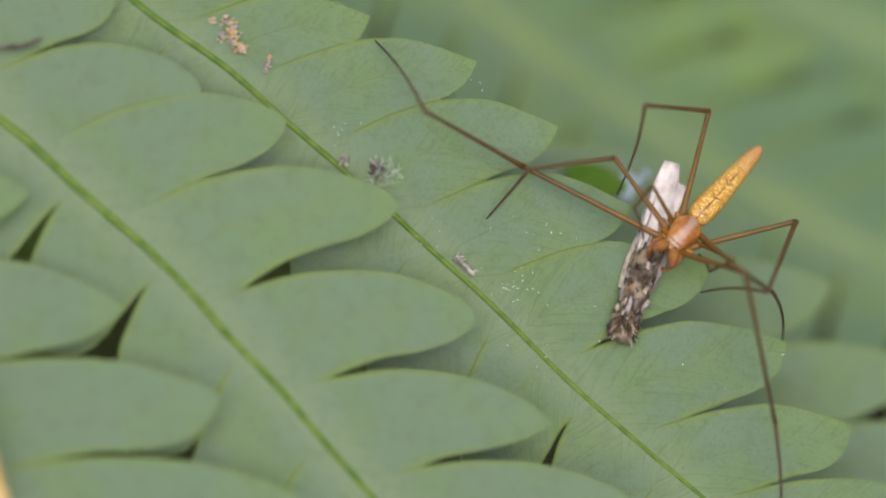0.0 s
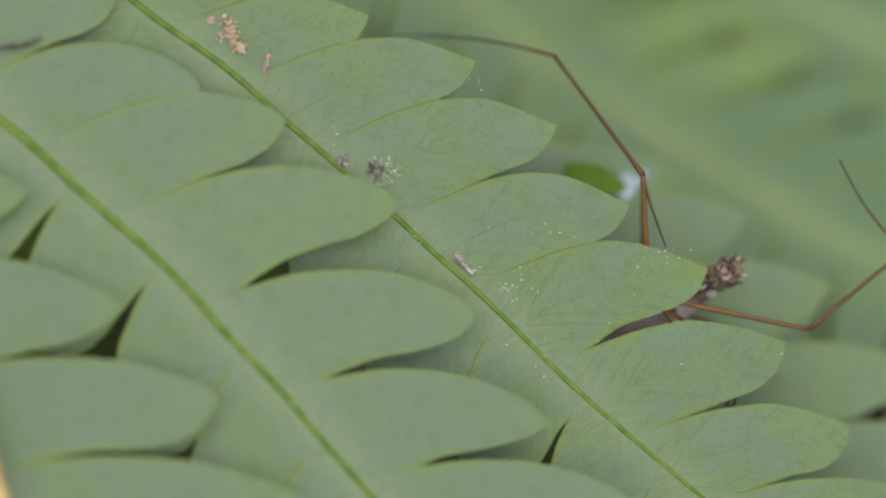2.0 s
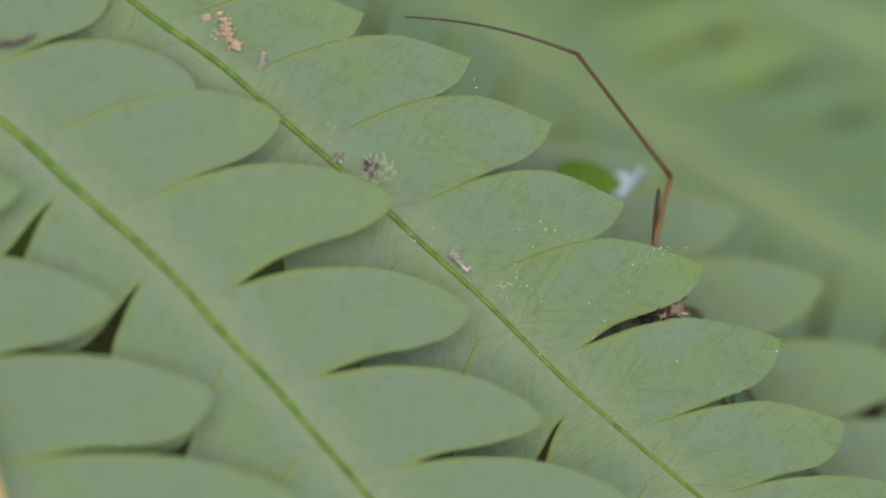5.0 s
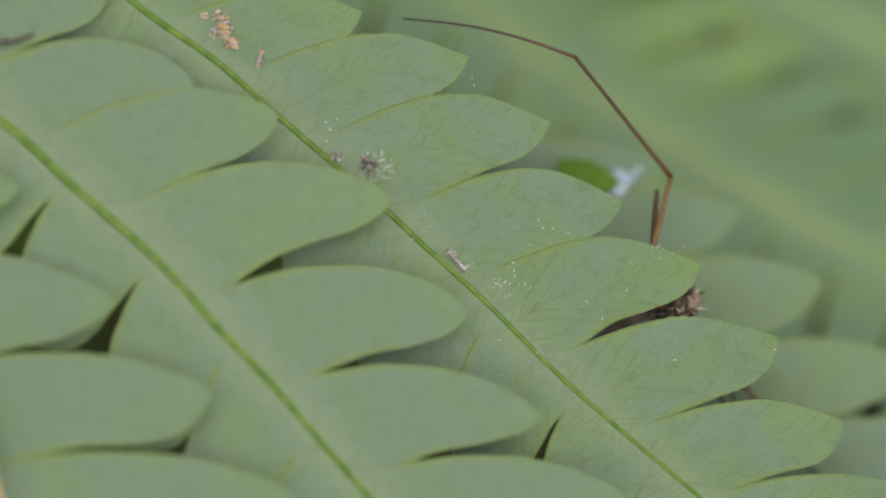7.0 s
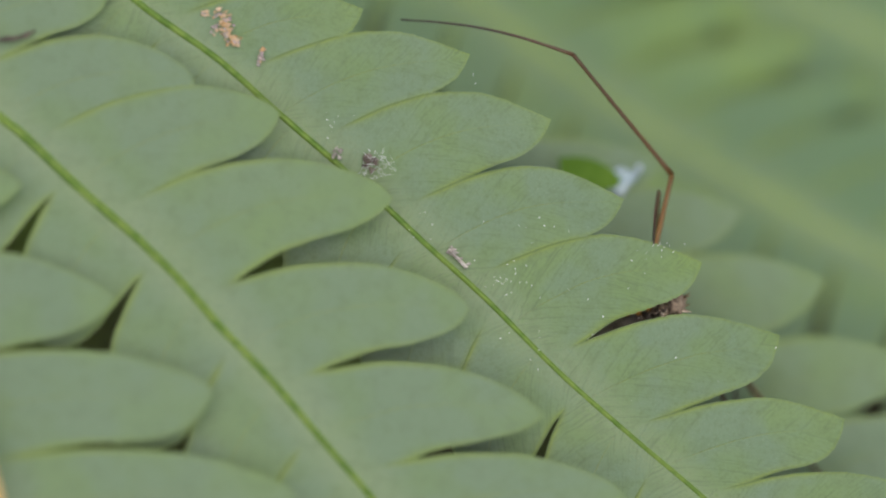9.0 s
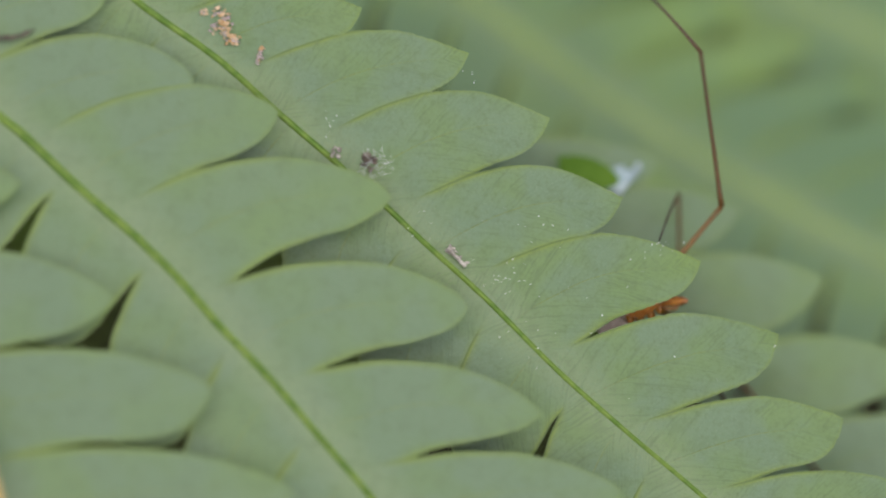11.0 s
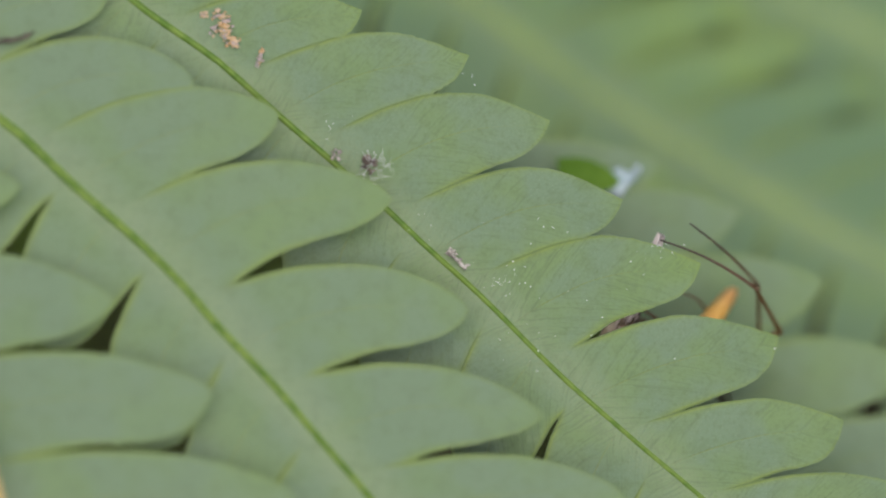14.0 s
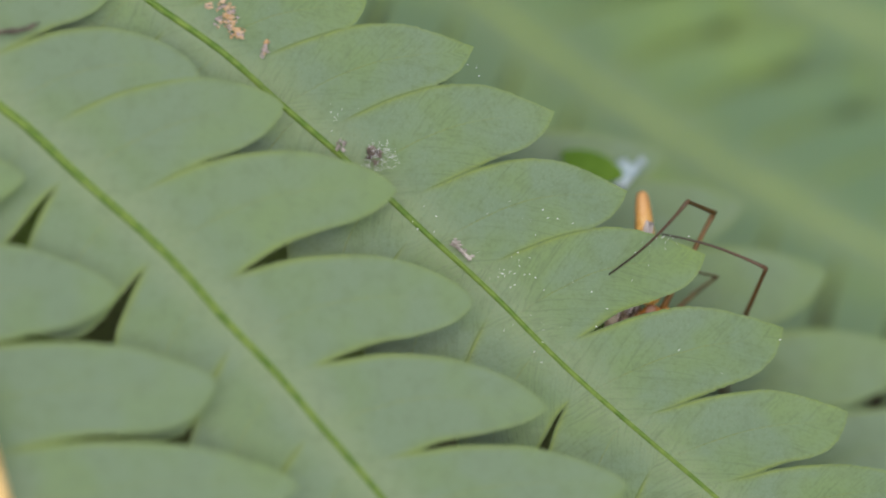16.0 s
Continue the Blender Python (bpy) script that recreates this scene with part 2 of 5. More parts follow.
def leaflet_mesh(row, height, seed, nu=30, nv=14, lean=0.03, mat=None, blunt=0.64, sharp=0.0):
    """A fern leaflet between its two corners on the stalk and its tip, bowed on both sides, as a thin closed blade.
    Returns the mesh and the place of its foot (mm)."""
    p0, p1, tip = Vector(row[0:2]), Vector(row[2:4]), Vector(row[4:6])
    bow_u, bow_l = row[6], row[7]
    full = row[8] if len(row) > 8 else None
    foot = (p0 + p1) / 2
    length = (tip - foot).length

    def out(a, b, other):
        n = Vector((-(b - a).y, (b - a).x)).normalized()
        return n if n.dot(a - other) > 0 else -n

    nu_, nl_ = out(p0, tip, p1), out(p1, tip, p0)
    rnd = random.Random(seed)
    ph = rnd.uniform(0, 50)
    cup, lift = rnd.uniform(0.0, 0.003), rnd.uniform(-0.05, 0.05)
    foot_way = (p1 - p0).normalized()
    top, uv1, uv2, uv3 = [], [], [], []
    for i in range(nu + 1):
        s = (i / nu)
        s = min(1.0, s * (1.35 - 0.35 * s))
        tooth = smoothstep(s, 0.3, 0.6) * (1 - smoothstep(s, 0.97, 1.0)) * (0.07 * noise.noise((s * length * 2.6, ph, 3)) + 0.045 * noise.noise((s * length * 6, ph, 5)))
        rag = 0.12 * noise.noise((s * 6, ph, 0)) * (1 - s) * s * 4
        hi = p0 + (tip - p0) * s + nu_ * (bow_u * math.sin(math.pi * min(1.0, s ** (1.06 if full is None else 1.12))) ** (0.78 if full is None else blunt + sharp * s) + rag + tooth)
        rag = 0.12 * noise.noise((s * 6, ph, 9)) * (1 - s) * s * 4
        if full is None:
            sag = bow_l * math.sin(math.pi * s ** (2.5 if bow_l < 1.45 else 1.7))
        else:
            sag = bow_l * math.sin(math.pi * s) + full * max(0.0, math.sin(math.pi * s ** 3)) ** (0.8 + 0.6 * sharp)
        lo = p1 + (tip - p1) * s + nl_ * (sag + rag + tooth)
        lo = lo + nl_ * 0.2 * math.exp(-(s / 0.2) ** 2) * smoothstep(s, -0.06, 0.06)
        width = (hi - lo).length
        for j in range(nv + 1):
            v = j / nv
            q = lo + (hi - lo) * v
            w = 2 * v - 1
            z = height(q.x, q.y)
            grow = smoothstep(s, 0.0, 0.25)
            # the blades of a branch droop as one sheet, so that neighbours meet without a step
            side = abs(foot_way.cross(q - p0)) / 11
            z += -cup * width * w * w * grow + lean * w * 0.5 * (0.3 + 0.7 * grow) - 0.17 * side * side
            z += lift * smoothstep(s, 0.45, 1.0) * (1 - 0.5 * abs(w))
            z -= 0.07 * math.exp(-(w * width / 0.4) ** 2) * grow * (1 - s)
            z += swell(q.x, q.y, height) + 0.003 * noise.noise((q.x * 0.7, q.y * 0.7, ph)) * grow
            top.append(Vector((q.x, q.y, z)))
            uv1.append((s * length, w * width / 2))
            uv2.append((s, v))
            uv3.append((q.x, q.y))
    n = len(top)
    origin = Vector((foot.x, foot.y, height(foot.x, foot.y)))
    thin = [0.012 + 0.06 * (1 - abs(2 * b - 1) ** 5) * (1 - smoothstep(a, 0.9, 1.0)) for a, b in uv2]
    verts = [p - origin for p in top] + [p - origin - Vector((0, 0, d)) for p, d in zip(top, thin)]
    flip = (p0 - p1).cross(tip - foot) > 0
    faces = []
    for i in range(nu):
        for j in range(nv):
            a = i * (nv + 1) + j
            f = (a, a + nv + 1, a + nv + 2, a + 1)
            f = f[::-1] if flip else f
            faces += [f, tuple(x + n for x in reversed(f))]
    ring = [i * (nv + 1) for i in range(nu)] + [nu * (nv + 1) + j for j in range(nv)] + [i * (nv + 1) + nv for i in range(nu, 0, -1)] + list(range(nv, 0, -1))
    # the cut edge has corners of its own, so that the blade's top stays evenly lit up to the rim
    rim, k = len(verts), len(ring)
    verts += [verts[a] for a in ring] + [verts[a + n] for a in ring]
    for i in range(k):
        a, b = rim + i, rim + (i + 1) % k
        faces.append((a, a + k, b + k, b) if flip else (a, b, b + k, a + k))
    uvs = {key: table * 2 + [table[a] for a in ring] * 2 for key, table in (("along", uv1), ("across", uv2), ("place", uv3))}
    return mesh_of("leaflet", verts, faces, mat or LEAF, uvs), origin


def smoothstep(x, a, b):
    t = min(1, max(0, (x - a) / (b - a)))
    return t * t * (3 - 2 * t)


def plane_height(z0, gx, gy):
    return lambda x, y: z0 + gx * x + gy * y


def add_leaflets(axis, rows, plane, seed, lean=0.03, **kw):
    height = plane_height(*plane)
    for k, row in enumerate(rows):
        me, at = leaflet_mesh(row, height, seed * 100 + k, lean=lean, **kw)
        part("leaflet", me, axis, at=at)


def pinna(parent, line, rows, plane, thick=0.3, seed=1, lean=0.03, bark=None, **kw):
    """One side branch of a frond: its axis, and its leaflets as parts of it."""
    height = plane_height(*plane)
    pts = smooth_line([(x, y, height(x, y)) for x, y in line], 1.5)
    pts = [p + Vector((0, 0, swell(p.x, p.y, height) - 0.3 * thick)) for p in pts]
    n = len(pts) - 1
    axis = part("pinna_axis", mesh_of("pinna_axis", *tube(pts, [thick * (1 - 0.45 * i / n) for i in range(n + 1)]), bark or STALK), parent, "yellow-green leaf axis")
    add_leaflets(axis, rows, plane, seed, lean, **kw)
    return axis


# ---- ground ----
def build_ground():
    n, half = 60, 40.0
    verts, faces = [], []
    for i in range(n + 1):
        for j in range(n + 1):
            x, y = ((2 * k / n - 1) for k in (i, j))
            x, y = (math.copysign(abs(c) ** 4, c) * half for c in (x, y))
            verts.append((x * 1000, y * 1000, 30 * noise.noise((x * 3, y * 3, 0)) - 10))
    for i in range(n):
        for j in range(n):
            a = i * (n + 1) + j
            faces.append((a, a + n + 1, a + n + 2, a + 1))
    tagged(new("ground", mesh_of("ground", verts, faces, SOIL)), "dark damp forest soil under the ferns", "ground", kind="structure")


build_ground()

# ---- the fern in focus: three side branches on one frond ----
B_LINE = [(-36.27, 30.60), (-28.77, 23.68), (-21.84, 17.54), (-19.26, 15.56), (-15.29, 12.78), (-10.92, 8.89), (-7.34, 5.82), (-3.35, 2.31), (-0.96, 0.04), (3.44, -3.95), (8.64, -9.16), (13.84, -13.76), (18.46, -17.66), (24.29, -22.81), (29.53, -27.64)]
B_RIGHT = [
    (-24.02, 19.52, -18.66, 15.20, -10.73, 20.90, 1.80, 0.40, 0.80),
    (-18.86, 15.36, -13.50, 11.44, -5.16, 16.47, 2.00, 0.20, 0.85),
    (-13.70, 11.59, -8.12, 6.63, 2.43, 13.30, 2.35, -0.05, 1.00),
    (-8.33, 6.82, -2.53, 1.64, 8.16, 8.71, 2.80, -0.05, 1.02),
    (-2.75, 1.84, 2.64, -3.15, 13.33, 3.11, 2.85, -0.06, 1.10),
    (2.44, -2.96, 8.26, -8.57, 18.88, -1.42, 2.60, -0.22, 1.20),
    (8.04, -8.36, 13.66, -13.69, 24.44, -6.59, 2.20, 0.62, 1.25),
    (13.44, -13.48, 19.08, -18.24, 29.03, -12.54, 1.93, 0.55, 1.30),
    (18.86, -18.06, 24.51, -23.00, 34.40, -17.64, 1.60, 0.10, 1.00),
    (24.29, -22.81, 29.32, -27.42, 38.84, -23.68, 1.80, 0.10, 0.90),
]
B_LEFT = [
    (-24.02, 19.52, -18.25, 14.99, -26.76, 9.57, 2.20, 1.52),
    (-18.47, 15.16, -12.69, 10.62, -20.83, 4.41, 2.40, 1.60),
    (-12.91, 10.80, -7.11, 5.62, -14.88, -0.16, 2.60, 1.76),
    (-7.34, 5.82, -1.12, 0.22, -8.52, -7.13, 2.80, 2.00),
    (-1.36, 0.44, 4.46, -4.96, -3.75, -13.11, 2.72, 2.00),
    (4.23, -4.75, 10.27, -10.58, 2.63, -18.71, 2.32, 1.44),
    (10.04, -10.36, 16.08, -15.78, 8.63, -23.92, 2.00, 1.84),
    (15.85, -15.57, 21.70, -20.38, 13.83, -28.74, 2.20, 1.60),
]
A_LINE = [(-47.61, 24.15), (-38.89, 16.24), (-34.14, 11.90), (-30.97, 9.04), (-28.99, 7.54), (-25.03, 3.79), (-20.70, 0.04), (-17.53, -3.12), (-15.16, -5.88), (-11.20, -10.02), (-8.05, -13.76), (-4.89, -17.39), (-0.16, -23.22), (2.99, -27.13)]
A_RIGHT = [
    (-42.86, 20.61, -37.87, 15.61, -28.68, 23.81, 2.00, -0.30, 0.90),
    (-38.10, 15.85, -32.69, 10.87, -22.93, 17.86, 2.20, -0.32, 1.30),
    (-32.95, 11.10, -27.76, 6.45, -16.87, 11.24, 3.30, -0.40, 0.70),
    (-28.01, 6.68, -22.19, 1.44, -10.94, 8.99, 2.85, -0.22, 1.10),
    (-22.47, 1.69, -16.23, -4.52, -3.05, 3.06, 3.35, -0.85, 1.00),
    (-16.53, -4.23, -10.73, -10.52, 2.31, -4.69, 3.08, -0.50, 1.20),
    (-11.01, -10.22, -5.41, -16.83, 7.47, -12.26, 2.85, -0.45, 0.65),
    (-5.68, -16.51, -0.71, -22.72, 13.13, -17.69, 2.40, -0.20, 0.80),
    (-0.95, -22.43, 3.19, -27.37, 17.21, -24.02, 2.00, 0.00, 0.80),
]
A_LEFT = [
    (-42.86, 20.61, -37.09, 14.84, -47.51, 11.09, 1.80, 1.60),
    (-37.31, 15.06, -30.72, 8.80, -42.75, 5.56, 1.80, 1.80),
    (-30.97, 9.04, -25.63, 4.40, -35.24, -2.32, 1.80, 1.60),
    (-25.84, 4.58, -19.24, -1.29, -29.32, -6.66, 1.20, 2.48),
    (-19.50, -1.07, -13.74, -7.30, -22.40, -14.13, 1.76, 2.64),
    (-13.96, -7.07, -8.22, -13.61, -17.48, -19.44, 1.36, 2.40),
    (-8.44, -13.37, -3.11, -19.51, -12.36, -25.54, 1.80, 2.00),
    (-3.31, -19.27, 0.79, -24.18, -7.23, -31.03, 1.80, 2.00),
]
C_LINE = [(-63.13, 15.78), (-51.16, 3.57), (-44.41, -3.08), (-38.47, -9.73), (-32.95, -15.96), (-27.44, -22.18), (-22.34, -28.38)]
C_RIGHT = [
    (-56.74, 9.46, -50.52, 2.93, -34.74, 10.27, 2.40, -0.10, 1.00),
    (-50.76, 3.17, -44.36, -3.35, -28.79, 3.97, 2.60, -0.10, 1.00),
    (-44.61, -3.08, -38.24, -10.01, -22.30, -4.15, 3.10, -0.10, 1.10),
    (-38.47, -9.73, -32.73, -16.21, -15.43, -10.30, 2.55, -0.08, 2.10),
    (-32.95, -15.96, -27.21, -22.43, -9.74, -17.48, 2.40, 0.00, 1.00),
]
D_LINE = [(-29.78, 31.71), (-18.67, 21.22), (-7.57, 9.29), (-0.99, 4.56), (4.77, 0.45), (10.94, -4.28), (16.70, -10.24), (22.04, -15.99), (26.97, -21.34), (31.90, -26.27)]
D_RIGHT = [
    (-1.40, 4.98, 4.59, 0.70, 16.53, 5.81, 2.40, 1.04),
    (4.36, 0.86, 10.78, -3.84, 22.30, 2.31, 2.48, 1.04),
    (10.53, -3.66, 16.94, -10.08, 28.45, -2.76, 2.48, 1.04),
    (16.70, -9.83, 21.83, -15.81, 34.88, -8.62, 2.40, 1.04),
    (21.63, -15.58, 26.76, -21.14, 39.61, -14.38, 2.40, 1.04),
    (26.56, -20.93, 31.69, -26.05, 44.34, -20.15, 2.40, 1.04),
]
E_LINE = [(-11.46, 30.43), (-4.51, 24.31), (2.42, 19.08), (11.49, 12.13), (20.10, 6.73), (27.41, 2.63), (35.15, -1.68), (43.72, -6.84)]


def empty(name, label, category, group="", m=SLOPE):
    ob = new(name)
    ob.matrix_world = m
    ob.empty_display_size = 0.01
    return tagged(ob, label, category, group)


fern = empty("fern_frond", "pale green fern frond with broad overlapping leaflets", "fern", "fern fronds")
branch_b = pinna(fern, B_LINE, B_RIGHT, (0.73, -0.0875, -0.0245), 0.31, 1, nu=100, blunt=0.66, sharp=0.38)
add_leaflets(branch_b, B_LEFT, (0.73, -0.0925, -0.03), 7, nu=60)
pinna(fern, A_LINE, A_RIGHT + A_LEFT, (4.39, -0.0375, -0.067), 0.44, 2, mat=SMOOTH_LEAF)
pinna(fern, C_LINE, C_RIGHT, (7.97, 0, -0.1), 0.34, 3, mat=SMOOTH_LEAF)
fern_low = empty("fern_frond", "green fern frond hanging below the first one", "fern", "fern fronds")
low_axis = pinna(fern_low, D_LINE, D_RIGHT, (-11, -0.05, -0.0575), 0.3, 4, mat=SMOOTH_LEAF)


def build_shaded_leaf():
    """A small rich green blade, added for the shaded part of a lower leaflet."""
    a, b, c = (8.9, 6.2, 0), (9.1, 4.4, 0), (13.5, 4.5, 0)
    me, at = leaflet_mesh((*a[:2], *b[:2], *c[:2], 0.75, 0.6), plane_height(*(-11, -0.05, -0.0575)), 41, mat=SHADED_LEAF)
    part("leaflet", me, low_axis, "small dark green leaflet added for shade on a lower leaflet", at=at + Vector((0, 0, 1.2)))


build_shaded_leaf()


def even_rows(line, plane, pitch, right, left, bow):
    """Leaflet rows at even steps along a branch; right and left are the ways from its axis to the tips."""
    height = plane_height(*plane)
    pts = smooth_line([(x, y, 0) for x, y in line], 0.5)
    feet, run = [pts[0]], 0.0
    for a, b in zip(pts, pts[1:]):
        run += (b - a).length
        if run >= pitch:
            feet.append(b)
            run = 0.0
    rows = []
    for a, b in zip(feet, feet[1:]):
        mid = (a + b) / 2
        for way in (right, left):
            rows.append((a.x, a.y, b.x, b.y, mid.x + way[0], mid.y + way[1], bow, bow * 0.45))
    return rows


def stem(parent, points, thick):
    """The main stalk of a frond, from its side branches down into the soil."""
    pts = smooth_line(points, 8)
    n = len(pts) - 1
    part("stem", mesh_of("stem", *tube(pts, [thick * (0.6 + 0.4 * i / n) for i in range(n + 1)], 10), STALK), parent, "main green stalk")


def soil_below(x, y, deep=60):
    p = SLOPE @ (Vector((x, y, 0)) * MM)
    return SLOPE.inverted() @ Vector((p.x, p.y, -deep * MM)) / MM


def lead(line, plane):
    x, y = line[0]
    return Vector((x, y, plane_height(*plane)(x, y)))


b0, a0, c0 = lead(B_LINE, (0.73, -0.0875, -0.0245)), lead(A_LINE, (4.39, -0.0375, -0.067)), lead(C_LINE, (7.97, 0, -0.1))
stem(fern, [b0 + (b0 - a0) * 1.2, b0, a0, c0, c0 + Vector((-20, -12, -6)), soil_below(-110, -60) + Vector((0, 0, 0))], 1.2)
d0 = lead(D_LINE, (-11, -0.05, -0.0575))
stem(fern_low, [d0, d0 + Vector((-30, 14, -10)), soil_below(-75, 60)], 1.0)
far = empty("fern_frond", "green fern frond far below, lit by the open sky", "fern", "fern fronds")
pinna(far, E_LINE, even_rows(E_LINE, (-27, -0.12, -0.28), 5.6, (15, 5), (-4, -14), 1.5), (-27, -0.12, -0.28), 0.62, 5, bark=LIT_STALK, nu=12, nv=8, mat=FRESH_LEAF)
e0 = lead(E_LINE, (-27, -0.12, -0.28))
stem(far, [e0, e0 + Vector((-30, 12, -20)), soil_below(-70, 60, 90)], 1.2)
FAR = ((8, 12, -14, 3), (14, 21, -22, -3), (20, 31, -28, 4), (26, 43, -36, -2), (34, 56, -44, 3), (44, 72, -52, 0), (45, 12, -40, -5),
       (30, -4, -26, 6), (60, 30, -50, 6), (75, 52, -60, -4), (4, 40, -50, 8))
for dx, dy, dz, turn in FAR:
    copy_thing(far, SLOPE @ Matrix.Translation(Vector((dx, dy, dz * 0.75)) * MM) @ pose(0, 0, 0, 0, 0, turn))

# ---- materials of the small things ----
def along_material(name, near, far_, length, rough=0.4, bump=0.15):
    """Colour runs from near to far_ along the piece."""
    m = material(name, near, rough, 0.3)
    p = m.node_tree.nodes["Principled BSDF"]
    co = m.node_tree.nodes.new("ShaderNodeTexCoord").outputs["Object"]
    sep = m.node_tree.nodes.new("ShaderNodeSeparateXYZ")
    link(m, co, sep.inputs[0])
    n = node(m, "ShaderNodeTexNoise", Scale=1800.0, Detail=3.0)
    link(m, co, n.inputs["Vector"])
    f = smooth(m, arith(m, "ADD", sep.outputs["X"], arith(m, "MULTIPLY", arith(m, "SUBTRACT", n.outputs["Fac"], 0.5), length * 0.0004)), 0.0, length * MM)
    col = blend(m, f, near, far_)
    link(m, blend(m, arith(m, "MULTIPLY", n.outputs["Fac"], 0.4), col, tuple(c * 0.55 for c in near)), p.inputs["Base Color"])
    h = node(m, "ShaderNodeBump", Strength=bump, Distance=0.00004)
    link(m, n.outputs["Fac"], h.inputs["Height"])
    link(m, h.outputs["Normal"], p.inputs["Normal"])
    return m


def abdomen_material():
    m = material("golden_abdomen", (0.5, 0.28, 0.05), 0.38, 0.5)
    p = m.node_tree.nodes["Principled BSDF"]
    co = m.node_tree.nodes.new("ShaderNodeTexCoord").outputs["Object"]
    sep = m.node_tree.nodes.new("ShaderNodeSeparateXYZ")
    link(m, co, sep.inputs[0])
    cells = node(m, "ShaderNodeTexVoronoi", Scale=4600.0)
    link(m, co, cells.inputs["Vector"])
    n = node(m, "ShaderNodeTexNoise", Scale=900.0, Detail=4.0)
    link(m, co, n.inputs["Vector"])
    gold = blend(m, smooth(m, cells.outputs["Distance"], 0.15, 0.6), (0.66, 0.46, 0.14), (0.44, 0.22, 0.035))
    gold = blend(m, smooth(m, sep.outputs["X"], 0.0045, 0.008), gold, (0.38, 0.20, 0.065))
    # dark branching line along the back
    y = arith(m, "ADD", arith(m, "ABSOLUTE", sep.outputs["Y"]), arith(m, "MULTIPLY", arith(m, "SUBTRACT", n.outputs["Fac"], 0.5), 0.00028))
    vein = arith(m, "SUBTRACT", 1.0, smooth(m, y, 0.00002, 0.00009))
    comb = arith(m, "SINE", arith(m, "MULTIPLY", arith(m, "SUBTRACT", sep.outputs["X"], arith(m, "MULTIPLY", arith(m, "ABSOLUTE", sep.outputs["Y"]), 0.8)), 3800.0))
    side = arith(m, "MULTIPLY", smooth(m, comb, 0.93, 1.0), arith(m, "SUBTRACT", 1.0, smooth(m, y, 0.0002, 0.00055)))
    dark = arith(m, "MULTIPLY", arith(m, "MAXIMUM", vein, side), arith(m, "SUBTRACT", 1.0, smooth(m, sep.outputs["X"], 0.004, 0.0065)))
    dark = arith(m, "MULTIPLY", dark, smooth(m, sep.outputs["Z"], 0.0, 0.0004))
    link(m, blend(m, arith(m, "MULTIPLY", dark, 0.85), gold, (0.10, 0.045, 0.015)), p.inputs["Base Color"])
    h = node(m, "ShaderNodeBump", Strength=0.3, Distance=0.00005)
    link(m, cells.outputs["Distance"], h.inputs["Height"])
    link(m, h.outputs["Normal"], p.inputs["Normal"])
    return m


ABDOMEN = abdomen_material()
FEMUR = along_material("leg_amber", (0.17, 0.082, 0.016), (0.085, 0.046, 0.012), 9.0)
SHIN = along_material("leg_brown", (0.082, 0.042, 0.012), (0.055, 0.031, 0.012), 9.0)
FOOT = along_material("leg_dark", (0.075, 0.04, 0.02), (0.022, 0.017, 0.014), 8.0)
EYE = material("black_eye", (0.008, 0.006, 0.006), 0.12, 0.6)
def head_material():
    m = mottled("amber_head", (0.24, 0.085, 0.018), (0.44, 0.19, 0.045), 700, 0.2, 0.2)
    p = m.node_tree.nodes["Principled BSDF"].inputs["Base Color"]
    co = m.node_tree.nodes.new("ShaderNodeTexCoord").outputs["Object"]
    sep = m.node_tree.nodes.new("ShaderNodeSeparateXYZ")
    link(m, co, sep.inputs[0])
    n = node(m, "ShaderNodeTexNoise", Scale=1600.0, Detail=3.0)
    link(m, co, n.inputs["Vector"])
    away = arith(m, "ADD", arith(m, "ABSOLUTE", sep.outputs["Y"]), arith(m, "MULTIPLY", arith(m, "SUBTRACT", n.outputs["Fac"], 0.5), 0.0006))
    # grey sheen along the back, painted into the colour, and a pale face
    sheen_band = arith(m, "SUBTRACT", 1.0, smooth(m, away, 0.00012, 0.00042))
    face = arith(m, "MULTIPLY", arith(m, "SUBTRACT", 1.0, smooth(m, sep.outputs["X"], -0.0026, -0.0021)), arith(m, "SUBTRACT", 1.0, smooth(m, away, 0.0004, 0.0006)))
    pale = arith(m, "MULTIPLY", arith(m, "MAXIMUM", sheen_band, face), smooth(m, sep.outputs["Z"], 0.0, 0.0004))
    link(m, blend(m, arith(m, "MULTIPLY", pale, 0.5), p.links[0].from_socket, (0.40, 0.30, 0.27)), p)
    return m


HEAD = head_material()
JOINT = mottled("orange_joint", (0.24, 0.095, 0.018), (0.46, 0.22, 0.05), 900, 0.25, 0.15)
JAW = mottled("russet_jaw", (0.12, 0.04, 0.012), (0.34, 0.14, 0.03), 1100, 0.28, 0.15)
WING = mottled("pale_wing", (0.40, 0.34, 0.32), (0.58, 0.52, 0.50), 800, 0.7, 0.5)
FUZZ = mottled("grey_brown_fuzz", (0.035, 0.022, 0.014), (0.24, 0.185, 0.13), 900, 0.9, 0.9)
BEIGE_WING = mottled("beige_wing", (0.30, 0.24, 0.17), (0.52, 0.45, 0.36), 900, 0.8, 0.6)
PALE_SCALE = mottled("violet_grey_scale", (0.24, 0.19, 0.18), (0.44, 0.37, 0.36), 1200, 0.7, 0.5)
TUFT = mottled("brown_bristle", (0.045, 0.022, 0.010), (0.19, 0.112, 0.056), 1200, 0.85, 0.4)
HUSK = mottled("dry_husk", (0.15, 0.13, 0.11), (0.42, 0.39, 0.35), 1500, 0.85, 0.8)
